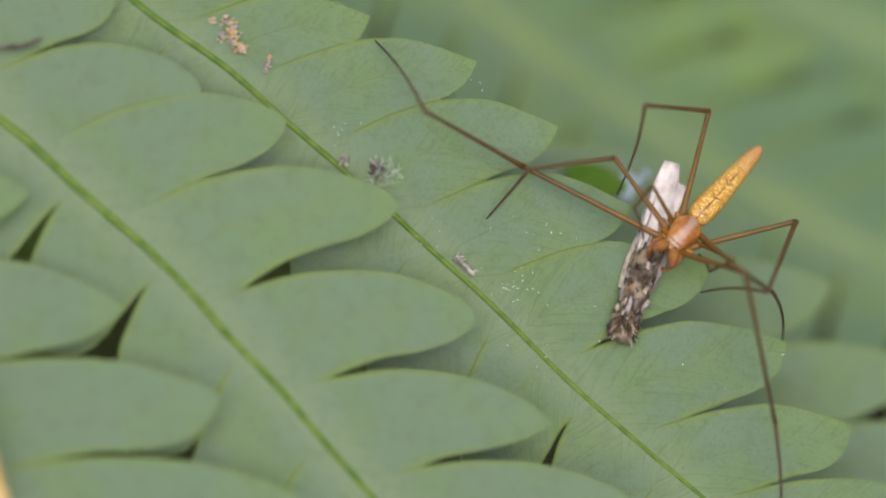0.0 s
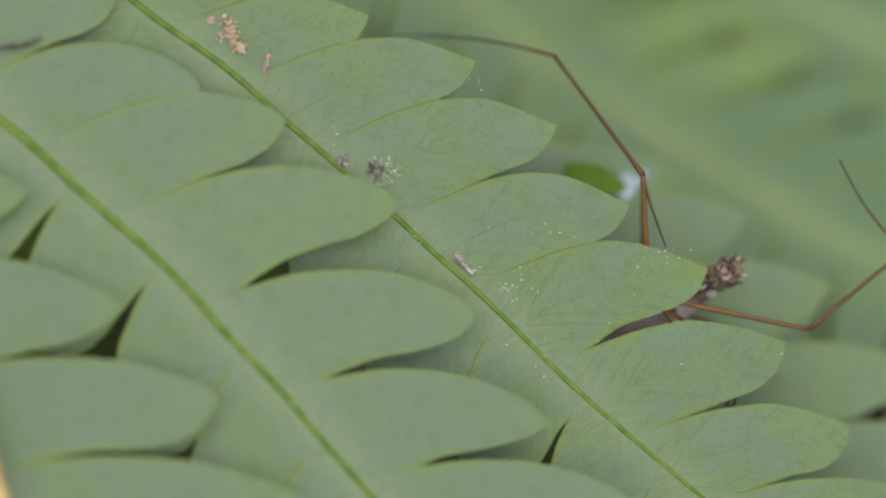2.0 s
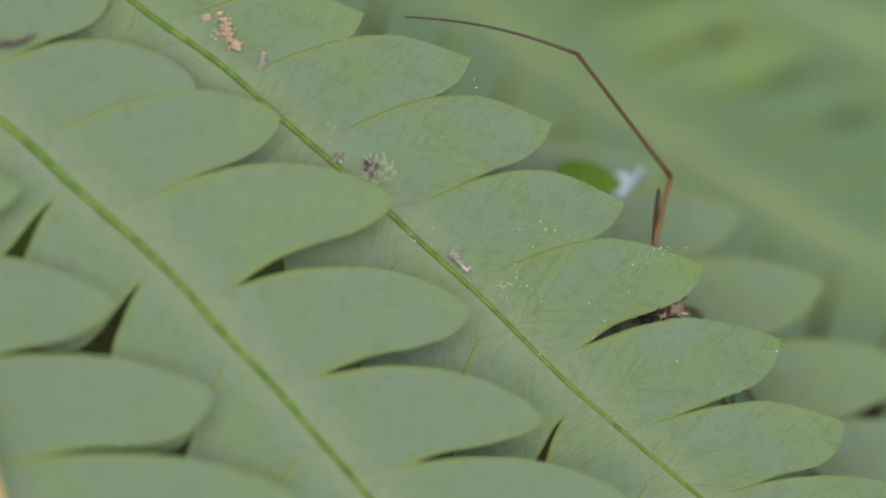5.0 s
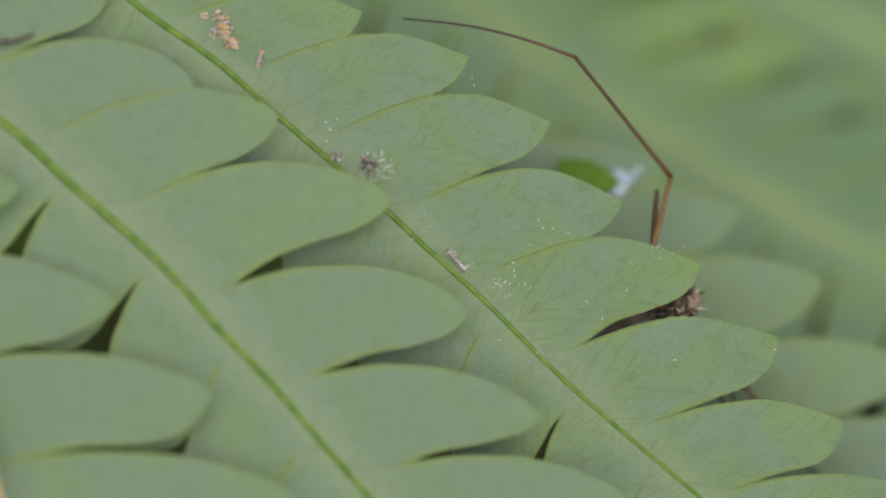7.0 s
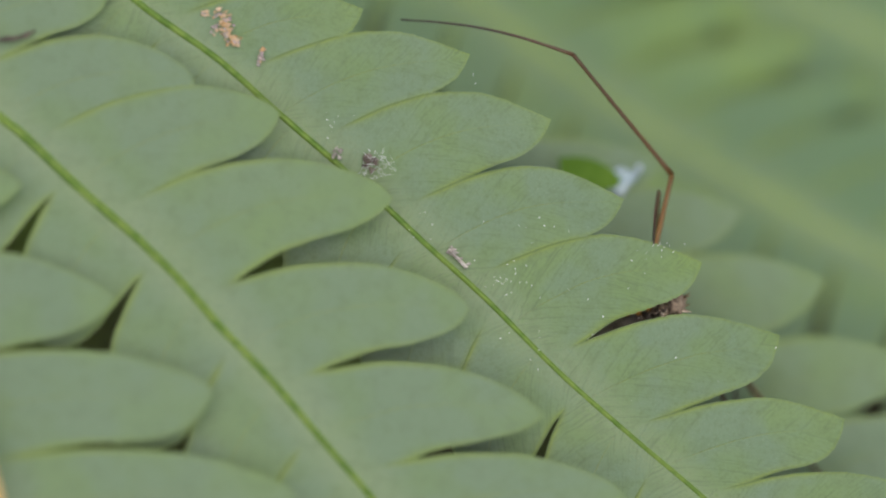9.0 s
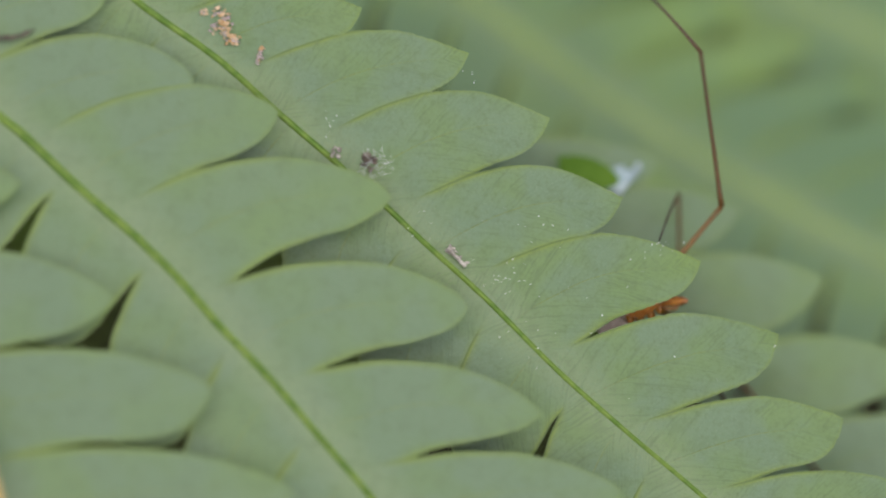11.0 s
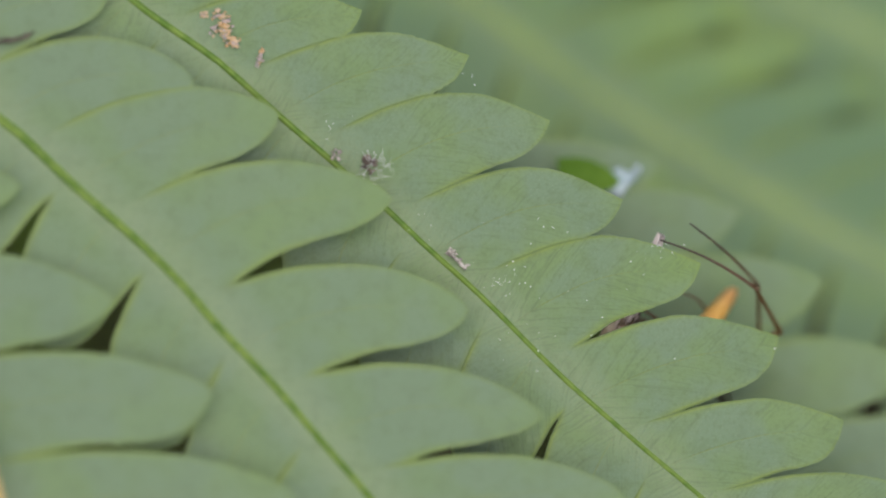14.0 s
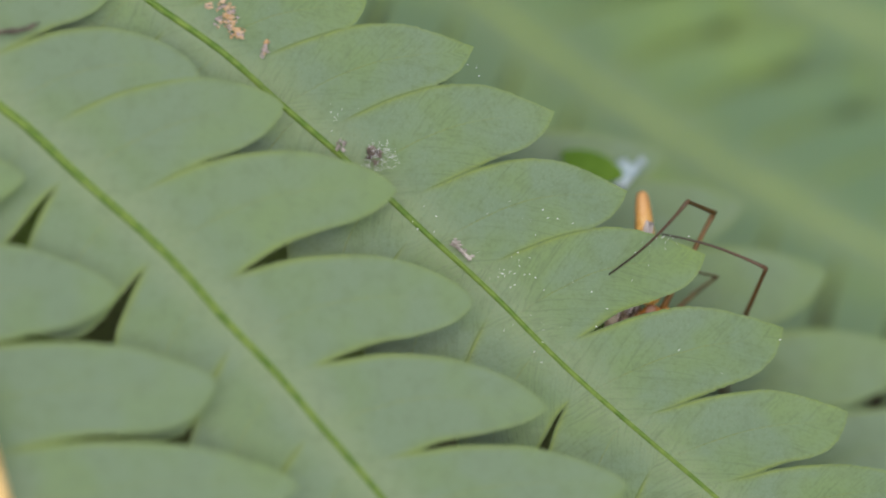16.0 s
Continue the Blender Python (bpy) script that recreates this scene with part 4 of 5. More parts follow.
def motions():
    body = [
        (0.0000, 17.76, 1.97, -0.20, 22.68, 7.24, -4.20),
        (0.0450, 17.77, 1.97, -0.20, 22.69, 7.24, -4.20),
        (0.1000, 18.93, 2.83, 1.00, 23.38, 5.84, -5.50),
        (0.1334, 19.99, 2.83, 1.50, 25.76, 3.89, -4.61),
        (0.1667, 20.67, 2.24, 0.00, 23.80, -3.20, -5.50),
        (0.2000, 20.23, 1.86, -3.00, 17.87, -4.84, -7.07),
        (0.3000, 12.60, -3.58, -3.30, 4.90, -6.39, -3.30),
        (0.4860, 12.44, -3.66, -3.30, 4.73, -6.47, -3.30),
        (0.5140, 12.44, -3.66, -3.30, 4.73, -6.47, -3.30),
        (1.9860, 12.43, -3.70, -3.30, 4.72, -6.50, -3.30),
        (2.0140, 12.43, -3.70, -3.30, 4.72, -6.51, -3.30),
        (9.2000, 12.84, -4.15, -3.30, 5.14, -6.95, -3.30),
        (10.9500, 12.96, -4.28, -3.30, 5.25, -7.08, -3.30),
        (11.3000, 14.58, -7.60, -3.10, 6.40, -7.03, -3.10),
        (11.6000, 14.60, -7.58, -3.10, 6.42, -7.01, -3.10),
        (11.9860, 15.59, -7.46, -3.10, 7.41, -6.89, -3.10),
        (12.0140, 15.60, -7.46, -3.10, 7.42, -6.89, -3.10),
        (12.6000, 17.05, -7.76, -3.10, 8.87, -7.19, -3.10),
        (12.7500, 17.21, -7.66, -3.10, 9.03, -7.09, -3.10),
        (12.9000, 17.38, -7.68, -3.10, 9.20, -7.10, -3.10),
        (12.9860, 17.64, -7.81, -3.10, 9.46, -7.24, -3.10),
        (13.0140, 17.62, -7.82, -3.10, 9.44, -7.25, -3.10),
        (13.1000, 17.87, -7.95, -3.10, 9.69, -7.38, -3.10),
        (13.3000, 17.29, -8.07, -3.10, 9.11, -7.50, -3.10),
        (13.4860, 16.72, -7.38, -3.10, 8.54, -6.81, -3.10),
        (13.5140, 16.72, -7.37, -3.10, 8.54, -6.80, -3.10),
        (13.7000, 17.08, -7.56, -3.10, 8.90, -6.99, -3.10),
        (13.8000, 17.57, -8.05, -3.10, 9.39, -7.47, -3.10),
        (13.9860, 17.93, -7.83, -3.10, 9.75, -7.26, -3.10),
        (14.0140, 17.94, -7.81, -3.10, 9.76, -7.24, -3.10),
        (14.2000, 18.15, -7.80, -3.10, 9.97, -7.23, -3.10),
        (14.4860, 16.22, -6.37, -3.10, 8.04, -5.80, -3.10),
        (14.5140, 16.22, -6.37, -3.10, 8.04, -5.80, -3.10),
        (14.9000, 15.56, -5.80, -3.10, 7.38, -5.23, -3.10),
        (15.1000, 16.07, -6.31, -3.10, 7.89, -5.74, -3.10),
        (15.3000, 16.49, -6.50, -3.10, 9.14, -2.87, -3.10),
        (15.6000, 16.52, -5.71, -3.10, 15.38, 2.41, -3.10),
        (15.8000, 15.76, -5.35, -3.10, 14.62, 2.77, -3.10),
        (16.0000, 14.99, -4.99, -3.10, 13.85, 3.13, -3.10),
    ]
    legs = {}
    legs["IL"] = [
        (0.000, 5.64, 5.83, 1.34, -1.26, 9.63, 5.26, -4.95, 14.90, 0.50),
        (0.045, 5.65, 5.83, 1.34, -1.25, 9.63, 5.26, -4.94, 14.90, 0.50),
        (0.100, 13.69, 8.18, 12.29, 7.94, 7.06, 5.72, 4.06, 3.04, 0.00),
        (0.200, 19.66, 5.32, 9.42, 18.06, 12.69, 4.88, 12.68, 16.04, 0.00),
        (0.300, 24.96, -2.22, -9.46, 26.79, 0.85, -1.42, 23.13, 4.53, -7.50),
        (0.400, 25.00, -0.62, -8.75, 25.81, 4.26, -1.47, 20.24, 7.04, -6.50),
        (0.486, 26.26, -0.81, -5.17, 32.86, 3.66, -1.44, 33.39, 8.21, -8.00),
        (0.514, 26.26, -0.81, -5.17, 32.85, 3.66, -1.44, 33.39, 8.21, -8.00),
        (0.600, 26.18, -0.33, -1.73, 30.62, 7.26, -1.39, 32.47, 12.66, -7.00),
        (0.700, 24.58, -5.04, -9.61, 30.59, -8.05, -3.93, 35.57, -6.52, -10.00),
        (0.800, 22.89, -4.98, -11.55, 26.50, -5.03, -3.52, 31.82, -4.88, -9.50),
        (0.900, 26.36, -0.99, -4.72, 32.74, 4.01, -1.29, 34.93, 7.77, -8.00),
        (0.986, 25.98, -0.57, -6.11, 30.73, 5.28, -1.57, 27.88, 6.15, -9.00),
        (1.014, 25.98, -0.57, -6.12, 30.73, 5.28, -1.57, 27.88, 6.15, -9.00),
        (1.100, 25.86, 0.28, -5.56, 30.58, 6.81, -2.01, 26.83, 5.73, -9.00),
        (1.200, 25.85, -1.45, -7.12, 30.65, 3.58, -1.73, 28.28, 5.92, -9.00),
        (1.300, 26.04, -4.31, -6.94, 30.86, 0.76, -1.61, 26.81, 5.06, -7.00),
        (1.400, 26.25, -4.46, -6.19, 31.60, 0.75, -1.53, 26.64, 5.15, -6.00),
        (1.486, 25.56, -7.03, -6.50, 32.01, -1.59, -4.00, 28.09, 5.68, -4.00),
        (1.514, 25.56, -7.03, -6.50, 32.01, -1.59, -4.00, 28.10, 5.68, -4.00),
        (1.700, 25.60, -6.91, -6.50, 32.03, -1.44, -4.00, 27.99, 6.03, -4.00),
        (1.986, 26.41, -5.82, -3.16, 33.09, -0.11, -3.50, 27.97, 6.99, -3.50),
        (2.014, 26.40, -5.82, -3.16, 33.09, -0.12, -3.50, 27.97, 6.99, -3.50),
        (2.100, 26.40, -5.87, -3.16, 33.08, -0.16, -3.50, 27.96, 6.95, -3.50),
        (2.300, 25.43, -8.51, -2.78, 31.80, -8.69, -8.85, 34.91, -4.96, -2.50),
        (2.500, 22.24, -10.50, -8.72, 27.76, -17.03, -10.80, 28.16, -21.22, -4.00),
        (9.200, 22.74, -10.33, -9.28, 28.15, -17.20, -10.29, 28.60, -21.41, -3.50),
        (11.600, 22.85, -10.82, -12.68, 28.31, -17.30, -10.29, 28.73, -21.50, -3.50),
        (11.986, 21.57, -9.20, -13.85, 21.61, -13.39, -6.11, 23.93, -19.29, -11.00),
        (12.014, 21.57, -9.20, -13.85, 21.61, -13.39, -6.11, 23.93, -19.29, -11.00),
        (16.000, 20.78, -9.83, -12.35, 21.12, -13.89, -4.55, 23.44, -19.74, -9.50),
    ]
    legs["IR"] = [
        (0.000, 21.58, -1.83, 7.94, 23.29, -12.24, 3.90, 22.98, -24.50, 1.00),
        (0.045, 21.59, -1.83, 7.94, 23.30, -12.24, 3.90, 22.99, -24.50, 1.00),
        (0.100, 24.33, -1.47, 0.61, 22.06, -6.19, 10.62, 22.00, -14.32, 1.00),
        (0.200, 23.81, -1.86, 0.81, 23.66, -8.14, 10.20, 23.97, -12.80, -1.50),
        (0.300, 7.78, -0.17, -3.23, -0.10, 5.77, -8.73, -8.94, 11.70, -2.00),
        (1.600, 7.65, -0.13, -2.92, -0.09, 5.69, -8.73, -8.94, 11.62, -2.00),
        (1.700, 11.62, 4.40, -1.01, 4.76, 12.71, -4.41, -5.02, 15.03, -12.00),
        (1.800, 13.20, 5.04, -1.11, 6.80, 13.55, -4.88, -4.59, 15.26, -10.00),
        (1.986, 14.27, 5.28, -1.29, 8.03, 13.87, -5.15, -3.87, 15.36, -9.00),
        (2.014, 14.27, 5.27, -1.29, 8.03, 13.87, -5.15, -3.87, 15.36, -9.00),
        (2.500, 14.92, 4.57, -7.04, 9.15, 13.40, -3.00, -3.75, 15.18, -3.00),
        (3.000, 16.63, 5.25, -4.57, 10.70, 14.74, -3.00, -2.80, 16.87, -3.00),
        (3.500, 16.63, 5.26, -4.31, 9.95, 13.92, -1.43, -2.37, 16.47, -2.00),
        (4.200, 16.69, 5.21, -4.38, 9.95, 13.84, -1.60, -2.35, 16.45, -2.50),
        (7.000, 16.92, 5.01, -4.43, 9.93, 13.36, -1.40, -2.32, 16.10, -2.50),
        (9.200, 16.87, 4.99, -3.70, 9.65, 13.40, -1.48, -2.61, 15.87, -3.00),
        (10.200, 17.11, 4.83, -4.22, 10.05, 13.37, -2.00, -2.33, 15.98, -2.00),
        (10.800, 19.06, 4.01, -4.62, 15.31, 14.34, -2.00, 3.65, 19.16, -2.00),
        (11.300, 21.77, -0.77, -2.55, 24.52, 10.15, -1.58, 23.15, 21.87, -6.00),
        (11.400, 23.67, -5.36, -7.38, 25.50, -0.02, -17.17, 22.81, 5.15, -6.00),
        (11.486, 21.03, -9.30, -9.53, 22.32, -13.03, -20.12, 19.66, -15.21, -8.00),
        (11.514, 21.03, -9.30, -9.53, 22.32, -13.03, -20.12, 19.66, -15.21, -8.00),
        (11.800, 21.51, -8.99, -9.63, 20.26, -12.98, -20.13, 17.63, -15.13, -8.00),
        (16.000, 21.10, -9.55, -8.57, 19.82, -13.38, -19.12, 17.19, -15.58, -7.00),
    ]
    legs["IIL"] = [
        (0.000, 12.06, 6.49, 1.64, 5.99, 5.56, 3.07, 2.64, 1.64, 0.00),
        (0.045, 12.07, 6.49, 1.64, 6.00, 5.56, 3.07, 2.65, 1.64, 0.00),
        (0.100, 15.68, 6.18, 7.78, 14.39, 8.32, 2.00, 8.02, 7.01, 2.00),
        (0.200, 18.17, 4.18, 3.24, 15.73, 9.95, 3.90, 13.13, 9.68, -1.50),
        (0.300, 14.72, 0.08, -8.39, 12.20, 2.67, -3.23, 15.54, -0.11, 0.90),
        (0.486, 14.71, -0.20, -8.54, 12.64, 2.79, -3.40, 15.66, -0.11, 0.90),
        (0.514, 14.71, -0.20, -8.54, 12.64, 2.79, -3.40, 15.66, -0.11, 0.90),
        (0.800, 14.18, 1.61, -6.56, 12.11, 4.90, -1.60, 15.93, 0.12, -1.60),
        (0.986, 14.42, -0.17, -8.51, 12.73, 3.41, -3.61, 15.71, 0.09, 0.40),
        (1.014, 14.42, -0.17, -8.51, 12.73, 3.41, -3.61, 15.71, 0.08, 0.40),
        (1.200, 14.75, -0.04, -8.41, 12.56, 3.60, -3.75, 15.76, 0.07, -0.10),
        (1.486, 14.32, -0.13, -8.46, 12.99, 4.31, -4.20, 15.93, 0.10, -1.10),
        (1.514, 14.33, -0.13, -8.46, 12.99, 4.31, -4.20, 15.94, 0.10, -1.10),
        (1.800, 14.27, -0.26, -8.55, 14.00, 4.64, -4.59, 15.88, 0.14, -1.10),
        (1.986, 14.56, -0.15, -8.48, 14.41, 4.79, -4.58, 15.89, 0.13, -1.10),
        (2.014, 14.56, -0.16, -8.48, 14.41, 4.78, -4.57, 15.89, 0.12, -1.10),
        (2.500, 14.09, -0.40, -8.60, 14.95, 3.91, -4.09, 15.77, 0.01, 0.40),
        (3.000, 15.62, -0.29, -8.45, 15.82, 4.19, -4.02, 15.24, 0.18, 0.40),
        (9.200, 15.81, -0.90, -8.64, 15.94, 3.61, -4.25, 15.41, -0.14, 0.40),
        (9.350, 15.57, -0.66, -8.49, 15.65, 1.56, -2.60, 15.44, -0.81, -8.10),
        (9.500, 13.90, -1.86, -9.07, 13.65, -0.86, -2.85, 13.42, -2.86, -8.50),
        (10.600, 11.86, -2.07, -8.25, 9.29, -4.14, -2.88, 7.36, -6.60, -8.00),
        (16.000, 11.48, -3.66, -7.68, 8.93, -5.40, -2.19, 7.02, -7.45, -7.50),
    ]
    legs["IIR"] = [
        (0.000, 24.84, 1.94, 0.88, 22.64, -3.04, 5.61, 18.19, -3.07, 1.00),
        (0.045, 24.84, 1.94, 0.88, 22.65, -3.04, 5.61, 18.20, -3.07, 1.00),
        (0.100, 26.01, 2.64, 4.24, 24.63, -3.35, 0.50, 17.64, -3.87, 0.50),
        (0.200, 26.09, -0.90, -0.58, 26.00, -6.29, 4.19, 23.97, -8.39, -1.50),
        (0.300, 18.91, -8.15, -1.85, 21.13, -10.16, -8.40, 21.13, -10.09, -2.00),
        (0.986, 20.71, -5.96, -4.84, 26.72, -8.96, -7.42, 27.93, -11.06, -1.50),
        (1.014, 20.71, -5.96, -4.84, 26.72, -8.96, -7.42, 27.92, -11.06, -1.50),
        (1.300, 20.68, -5.96, -4.94, 26.76, -8.99, -7.35, 27.97, -11.29, -1.50),
        (1.600, 18.92, -8.23, -2.51, 21.12, -12.27, -8.05, 21.12, -10.18, -2.00),
        (11.300, 19.63, -8.76, -10.15, 21.51, -12.67, -4.40, 22.14, -10.83, -10.50),
        (11.400, 21.70, -7.35, -9.15, 26.33, -9.03, -3.89, 25.43, -12.78, -9.00),
        (11.486, 23.33, -6.89, -7.31, 28.75, -11.59, -6.67, 24.61, -13.03, -2.00),
        (11.514, 23.34, -6.89, -7.31, 28.75, -11.59, -6.66, 24.61, -13.02, -2.00),
        (11.700, 19.95, -8.82, -10.09, 21.50, -12.61, -4.17, 22.17, -11.95, -10.50),
        (13.600, 19.65, -9.15, -10.56, 21.09, -12.13, -4.17, 23.05, -13.90, -10.00),
        (16.000, 19.38, -9.12, -9.97, 21.10, -13.08, -4.21, 21.78, -14.03, -10.50),
    ]
    legs["IIIL"] = [
        (0.000, 14.36, 4.93, 4.59, 13.73, 3.29, 3.26, 14.01, 1.03, 2.00),
        (0.045, 14.37, 4.93, 4.59, 13.74, 3.29, 3.26, 14.02, 1.04, 2.00),
        (0.100, 15.01, 4.64, 5.48, 14.50, 2.81, 4.38, 14.77, 1.04, 2.50),
        (0.200, 18.04, 2.72, 0.75, 17.17, 1.63, 2.46, 17.48, 0.84, 0.00),
        (0.300, 13.03, -1.46, -7.04, 12.46, -2.39, -5.12, 11.18, -3.18, -3.00),
        (16.000, 13.56, -2.64, -5.96, 12.61, -3.38, -4.11, 11.33, -4.19, -2.00),
    ]
    legs["IIIR"] = [
        (0.000, 20.85, -1.00, 4.75, 19.28, -1.31, 3.24, 18.19, -0.56, 1.00),
        (0.045, 20.86, -1.00, 4.75, 19.29, -1.31, 3.24, 18.20, -0.56, 1.00),
        (0.100, 21.93, -1.96, 1.48, 19.78, -1.47, 1.58, 17.44, -1.16, 0.50),
        (0.200, 21.31, -0.69, -0.31, 20.63, -2.35, 0.96, 19.13, -3.16, -1.00),
        (0.300, 17.10, -5.00, -2.50, 18.24, -6.69, -1.66, 18.35, -7.82, -4.00),
        (11.300, 19.35, -6.78, -6.23, 18.47, -7.41, -4.32, 17.36, -7.79, -2.00),
        (11.486, 18.34, -5.48, -6.91, 17.61, -4.80, -4.94, 16.67, -4.19, -2.60),
        (11.514, 18.34, -5.48, -6.91, 17.62, -4.79, -4.94, 16.67, -4.18, -2.60),
        (11.986, 18.71, -5.36, -7.26, 17.71, -4.90, -5.35, 15.43, -4.97, -4.10),
        (12.014, 18.71, -5.36, -7.26, 17.71, -4.90, -5.35, 15.44, -4.97, -4.10),
        (12.400, 18.40, -5.76, -7.66, 16.99, -4.58, -6.45, 15.89, -4.69, -4.10),
        (12.986, 18.60, -6.00, -7.71, 17.47, -5.20, -6.00, 15.78, -4.67, -4.10),
        (13.014, 18.59, -6.02, -7.71, 17.45, -5.21, -6.00, 15.76, -4.68, -4.10),
        (13.100, 19.47, -6.12, -7.70, 18.88, -4.94, -5.94, 17.50, -3.72, -4.10),
        (13.486, 18.39, -6.31, -7.78, 17.35, -5.17, -6.21, 15.96, -4.56, -4.10),
        (13.514, 18.39, -6.31, -7.78, 17.35, -5.17, -6.21, 15.96, -4.55, -4.10),
        (13.800, 20.28, -5.96, -7.42, 19.53, -4.43, -6.03, 17.52, -3.62, -4.60),
        (14.200, 20.00, -5.24, -7.46, 18.41, -3.78, -7.01, 17.49, -3.49, -4.60),
        (14.486, 19.59, -5.69, -7.30, 19.46, -5.09, -5.18, 17.91, -3.31, -4.10),
        (14.514, 19.59, -5.69, -7.30, 19.47, -5.09, -5.18, 17.92, -3.31, -4.10),
        (14.900, 17.91, -5.02, -7.67, 19.05, -3.60, -6.45, 18.22, -2.86, -4.10),
        (15.100, 18.48, -4.79, -7.62, 20.13, -3.46, -7.04, 18.82, -2.32, -5.10),
        (15.300, 19.66, -4.95, -7.34, 20.29, -3.60, -5.72, 18.75, -2.26, -4.10),
        (15.486, 19.17, -5.33, -7.47, 20.44, -3.85, -6.44, 18.87, -2.27, -5.10),
        (15.514, 19.16, -5.35, -7.44, 20.43, -3.87, -6.44, 18.86, -2.29, -5.10),
        (15.600, 19.11, -5.25, -7.31, 20.31, -3.85, -6.11, 18.77, -2.39, -4.60),
        (16.000, 18.30, -4.20, -6.85, 19.99, -2.96, -6.18, 18.47, -2.65, -4.10),
    ]
    legs["IVL"] = [
        (0.000, 18.78, 9.84, 1.49, 14.17, 10.09, 4.28, 12.32, 3.84, 0.00),
        (0.045, 18.79, 9.84, 1.49, 14.18, 10.09, 4.28, 12.33, 3.84, 0.00),
        (0.100, 21.09, 10.68, 1.58, 15.77, 10.06, 2.27, 12.37, 3.85, -1.00),
        (0.200, 19.60, 7.20, 2.99, 15.67, 4.38, 5.39, 14.74, 0.85, -1.50),
        (0.300, 10.58, -2.32, -10.47, 8.82, -4.01, -5.65, 7.33, -6.15, -13.00),
        (9.600, 10.97, -2.90, -10.51, 9.29, -4.50, -5.63, 7.78, -6.58, -13.00),
        (11.000, 17.70, -1.95, -9.29, 17.60, 3.39, -8.46, 15.96, 0.06, -1.60),
        (11.300, 19.75, -2.30, -4.65, 18.98, 2.57, -6.85, 15.88, 0.19, -0.10),
        (11.400, 21.04, -3.43, -4.25, 20.88, 1.51, -6.44, 15.91, 0.11, -0.60),
        (11.486, 21.92, -4.61, -3.81, 22.06, 0.16, -6.34, 15.87, -0.01, -1.60),
        (11.514, 21.92, -4.61, -3.81, 22.06, 0.16, -6.34, 15.87, -0.00, -1.60),
        (11.700, 22.90, -6.52, -2.04, 22.92, -1.58, -4.23, 15.74, -0.02, -1.60),
        (11.986, 23.59, -7.38, -5.23, 23.07, -2.62, -2.74, 15.85, 0.11, -1.60),
        (12.014, 23.59, -7.38, -5.24, 23.07, -2.62, -2.74, 15.86, 0.11, -1.60),
        (12.400, 24.48, -7.08, -5.19, 22.75, -3.44, -1.60, 15.80, 0.05, -1.60),
        (12.600, 24.65, -6.90, -5.99, 22.65, -3.57, -2.24, 15.79, 0.08, -1.60),
        (12.986, 24.74, -6.70, -6.87, 22.42, -3.82, -2.94, 15.85, 0.16, -1.60),
        (13.014, 24.73, -6.71, -6.87, 22.41, -3.83, -2.94, 15.83, 0.15, -1.60),
        (13.100, 24.70, -6.45, -7.11, 22.38, -3.76, -3.05, 15.75, 0.10, -1.60),
        (13.486, 24.69, -7.27, -5.32, 22.32, -4.15, -1.60, 15.93, 0.26, -1.60),
        (13.514, 24.69, -7.26, -5.32, 22.32, -4.15, -1.60, 15.93, 0.27, -1.60),
        (13.800, 24.65, -6.81, -6.85, 22.91, -3.09, -3.35, 16.10, 0.29, -1.60),
        (14.200, 24.96, -5.99, -6.95, 22.77, -3.24, -2.85, 15.87, 0.17, -1.60),
        (14.900, 23.45, -7.59, -5.53, 22.99, -3.06, -2.63, 15.90, 0.03, -1.60),
        (15.100, 24.04, -7.43, -5.48, 22.90, -2.96, -2.67, 15.79, -0.16, -1.10),
        (15.300, 24.41, -7.25, -4.19, 23.17, -2.67, -1.60, 15.90, 0.10, -1.60),
        (15.600, 23.37, -7.62, -4.97, 22.74, -3.29, -1.80, 15.75, -0.26, -0.10),
        (15.800, 22.64, -7.04, -4.95, 22.92, -2.86, -1.55, 15.75, -0.14, -0.10),
        (16.000, 21.83, -6.02, -5.35, 23.21, -2.38, -1.60, 15.82, 0.03, -1.60),
    ]
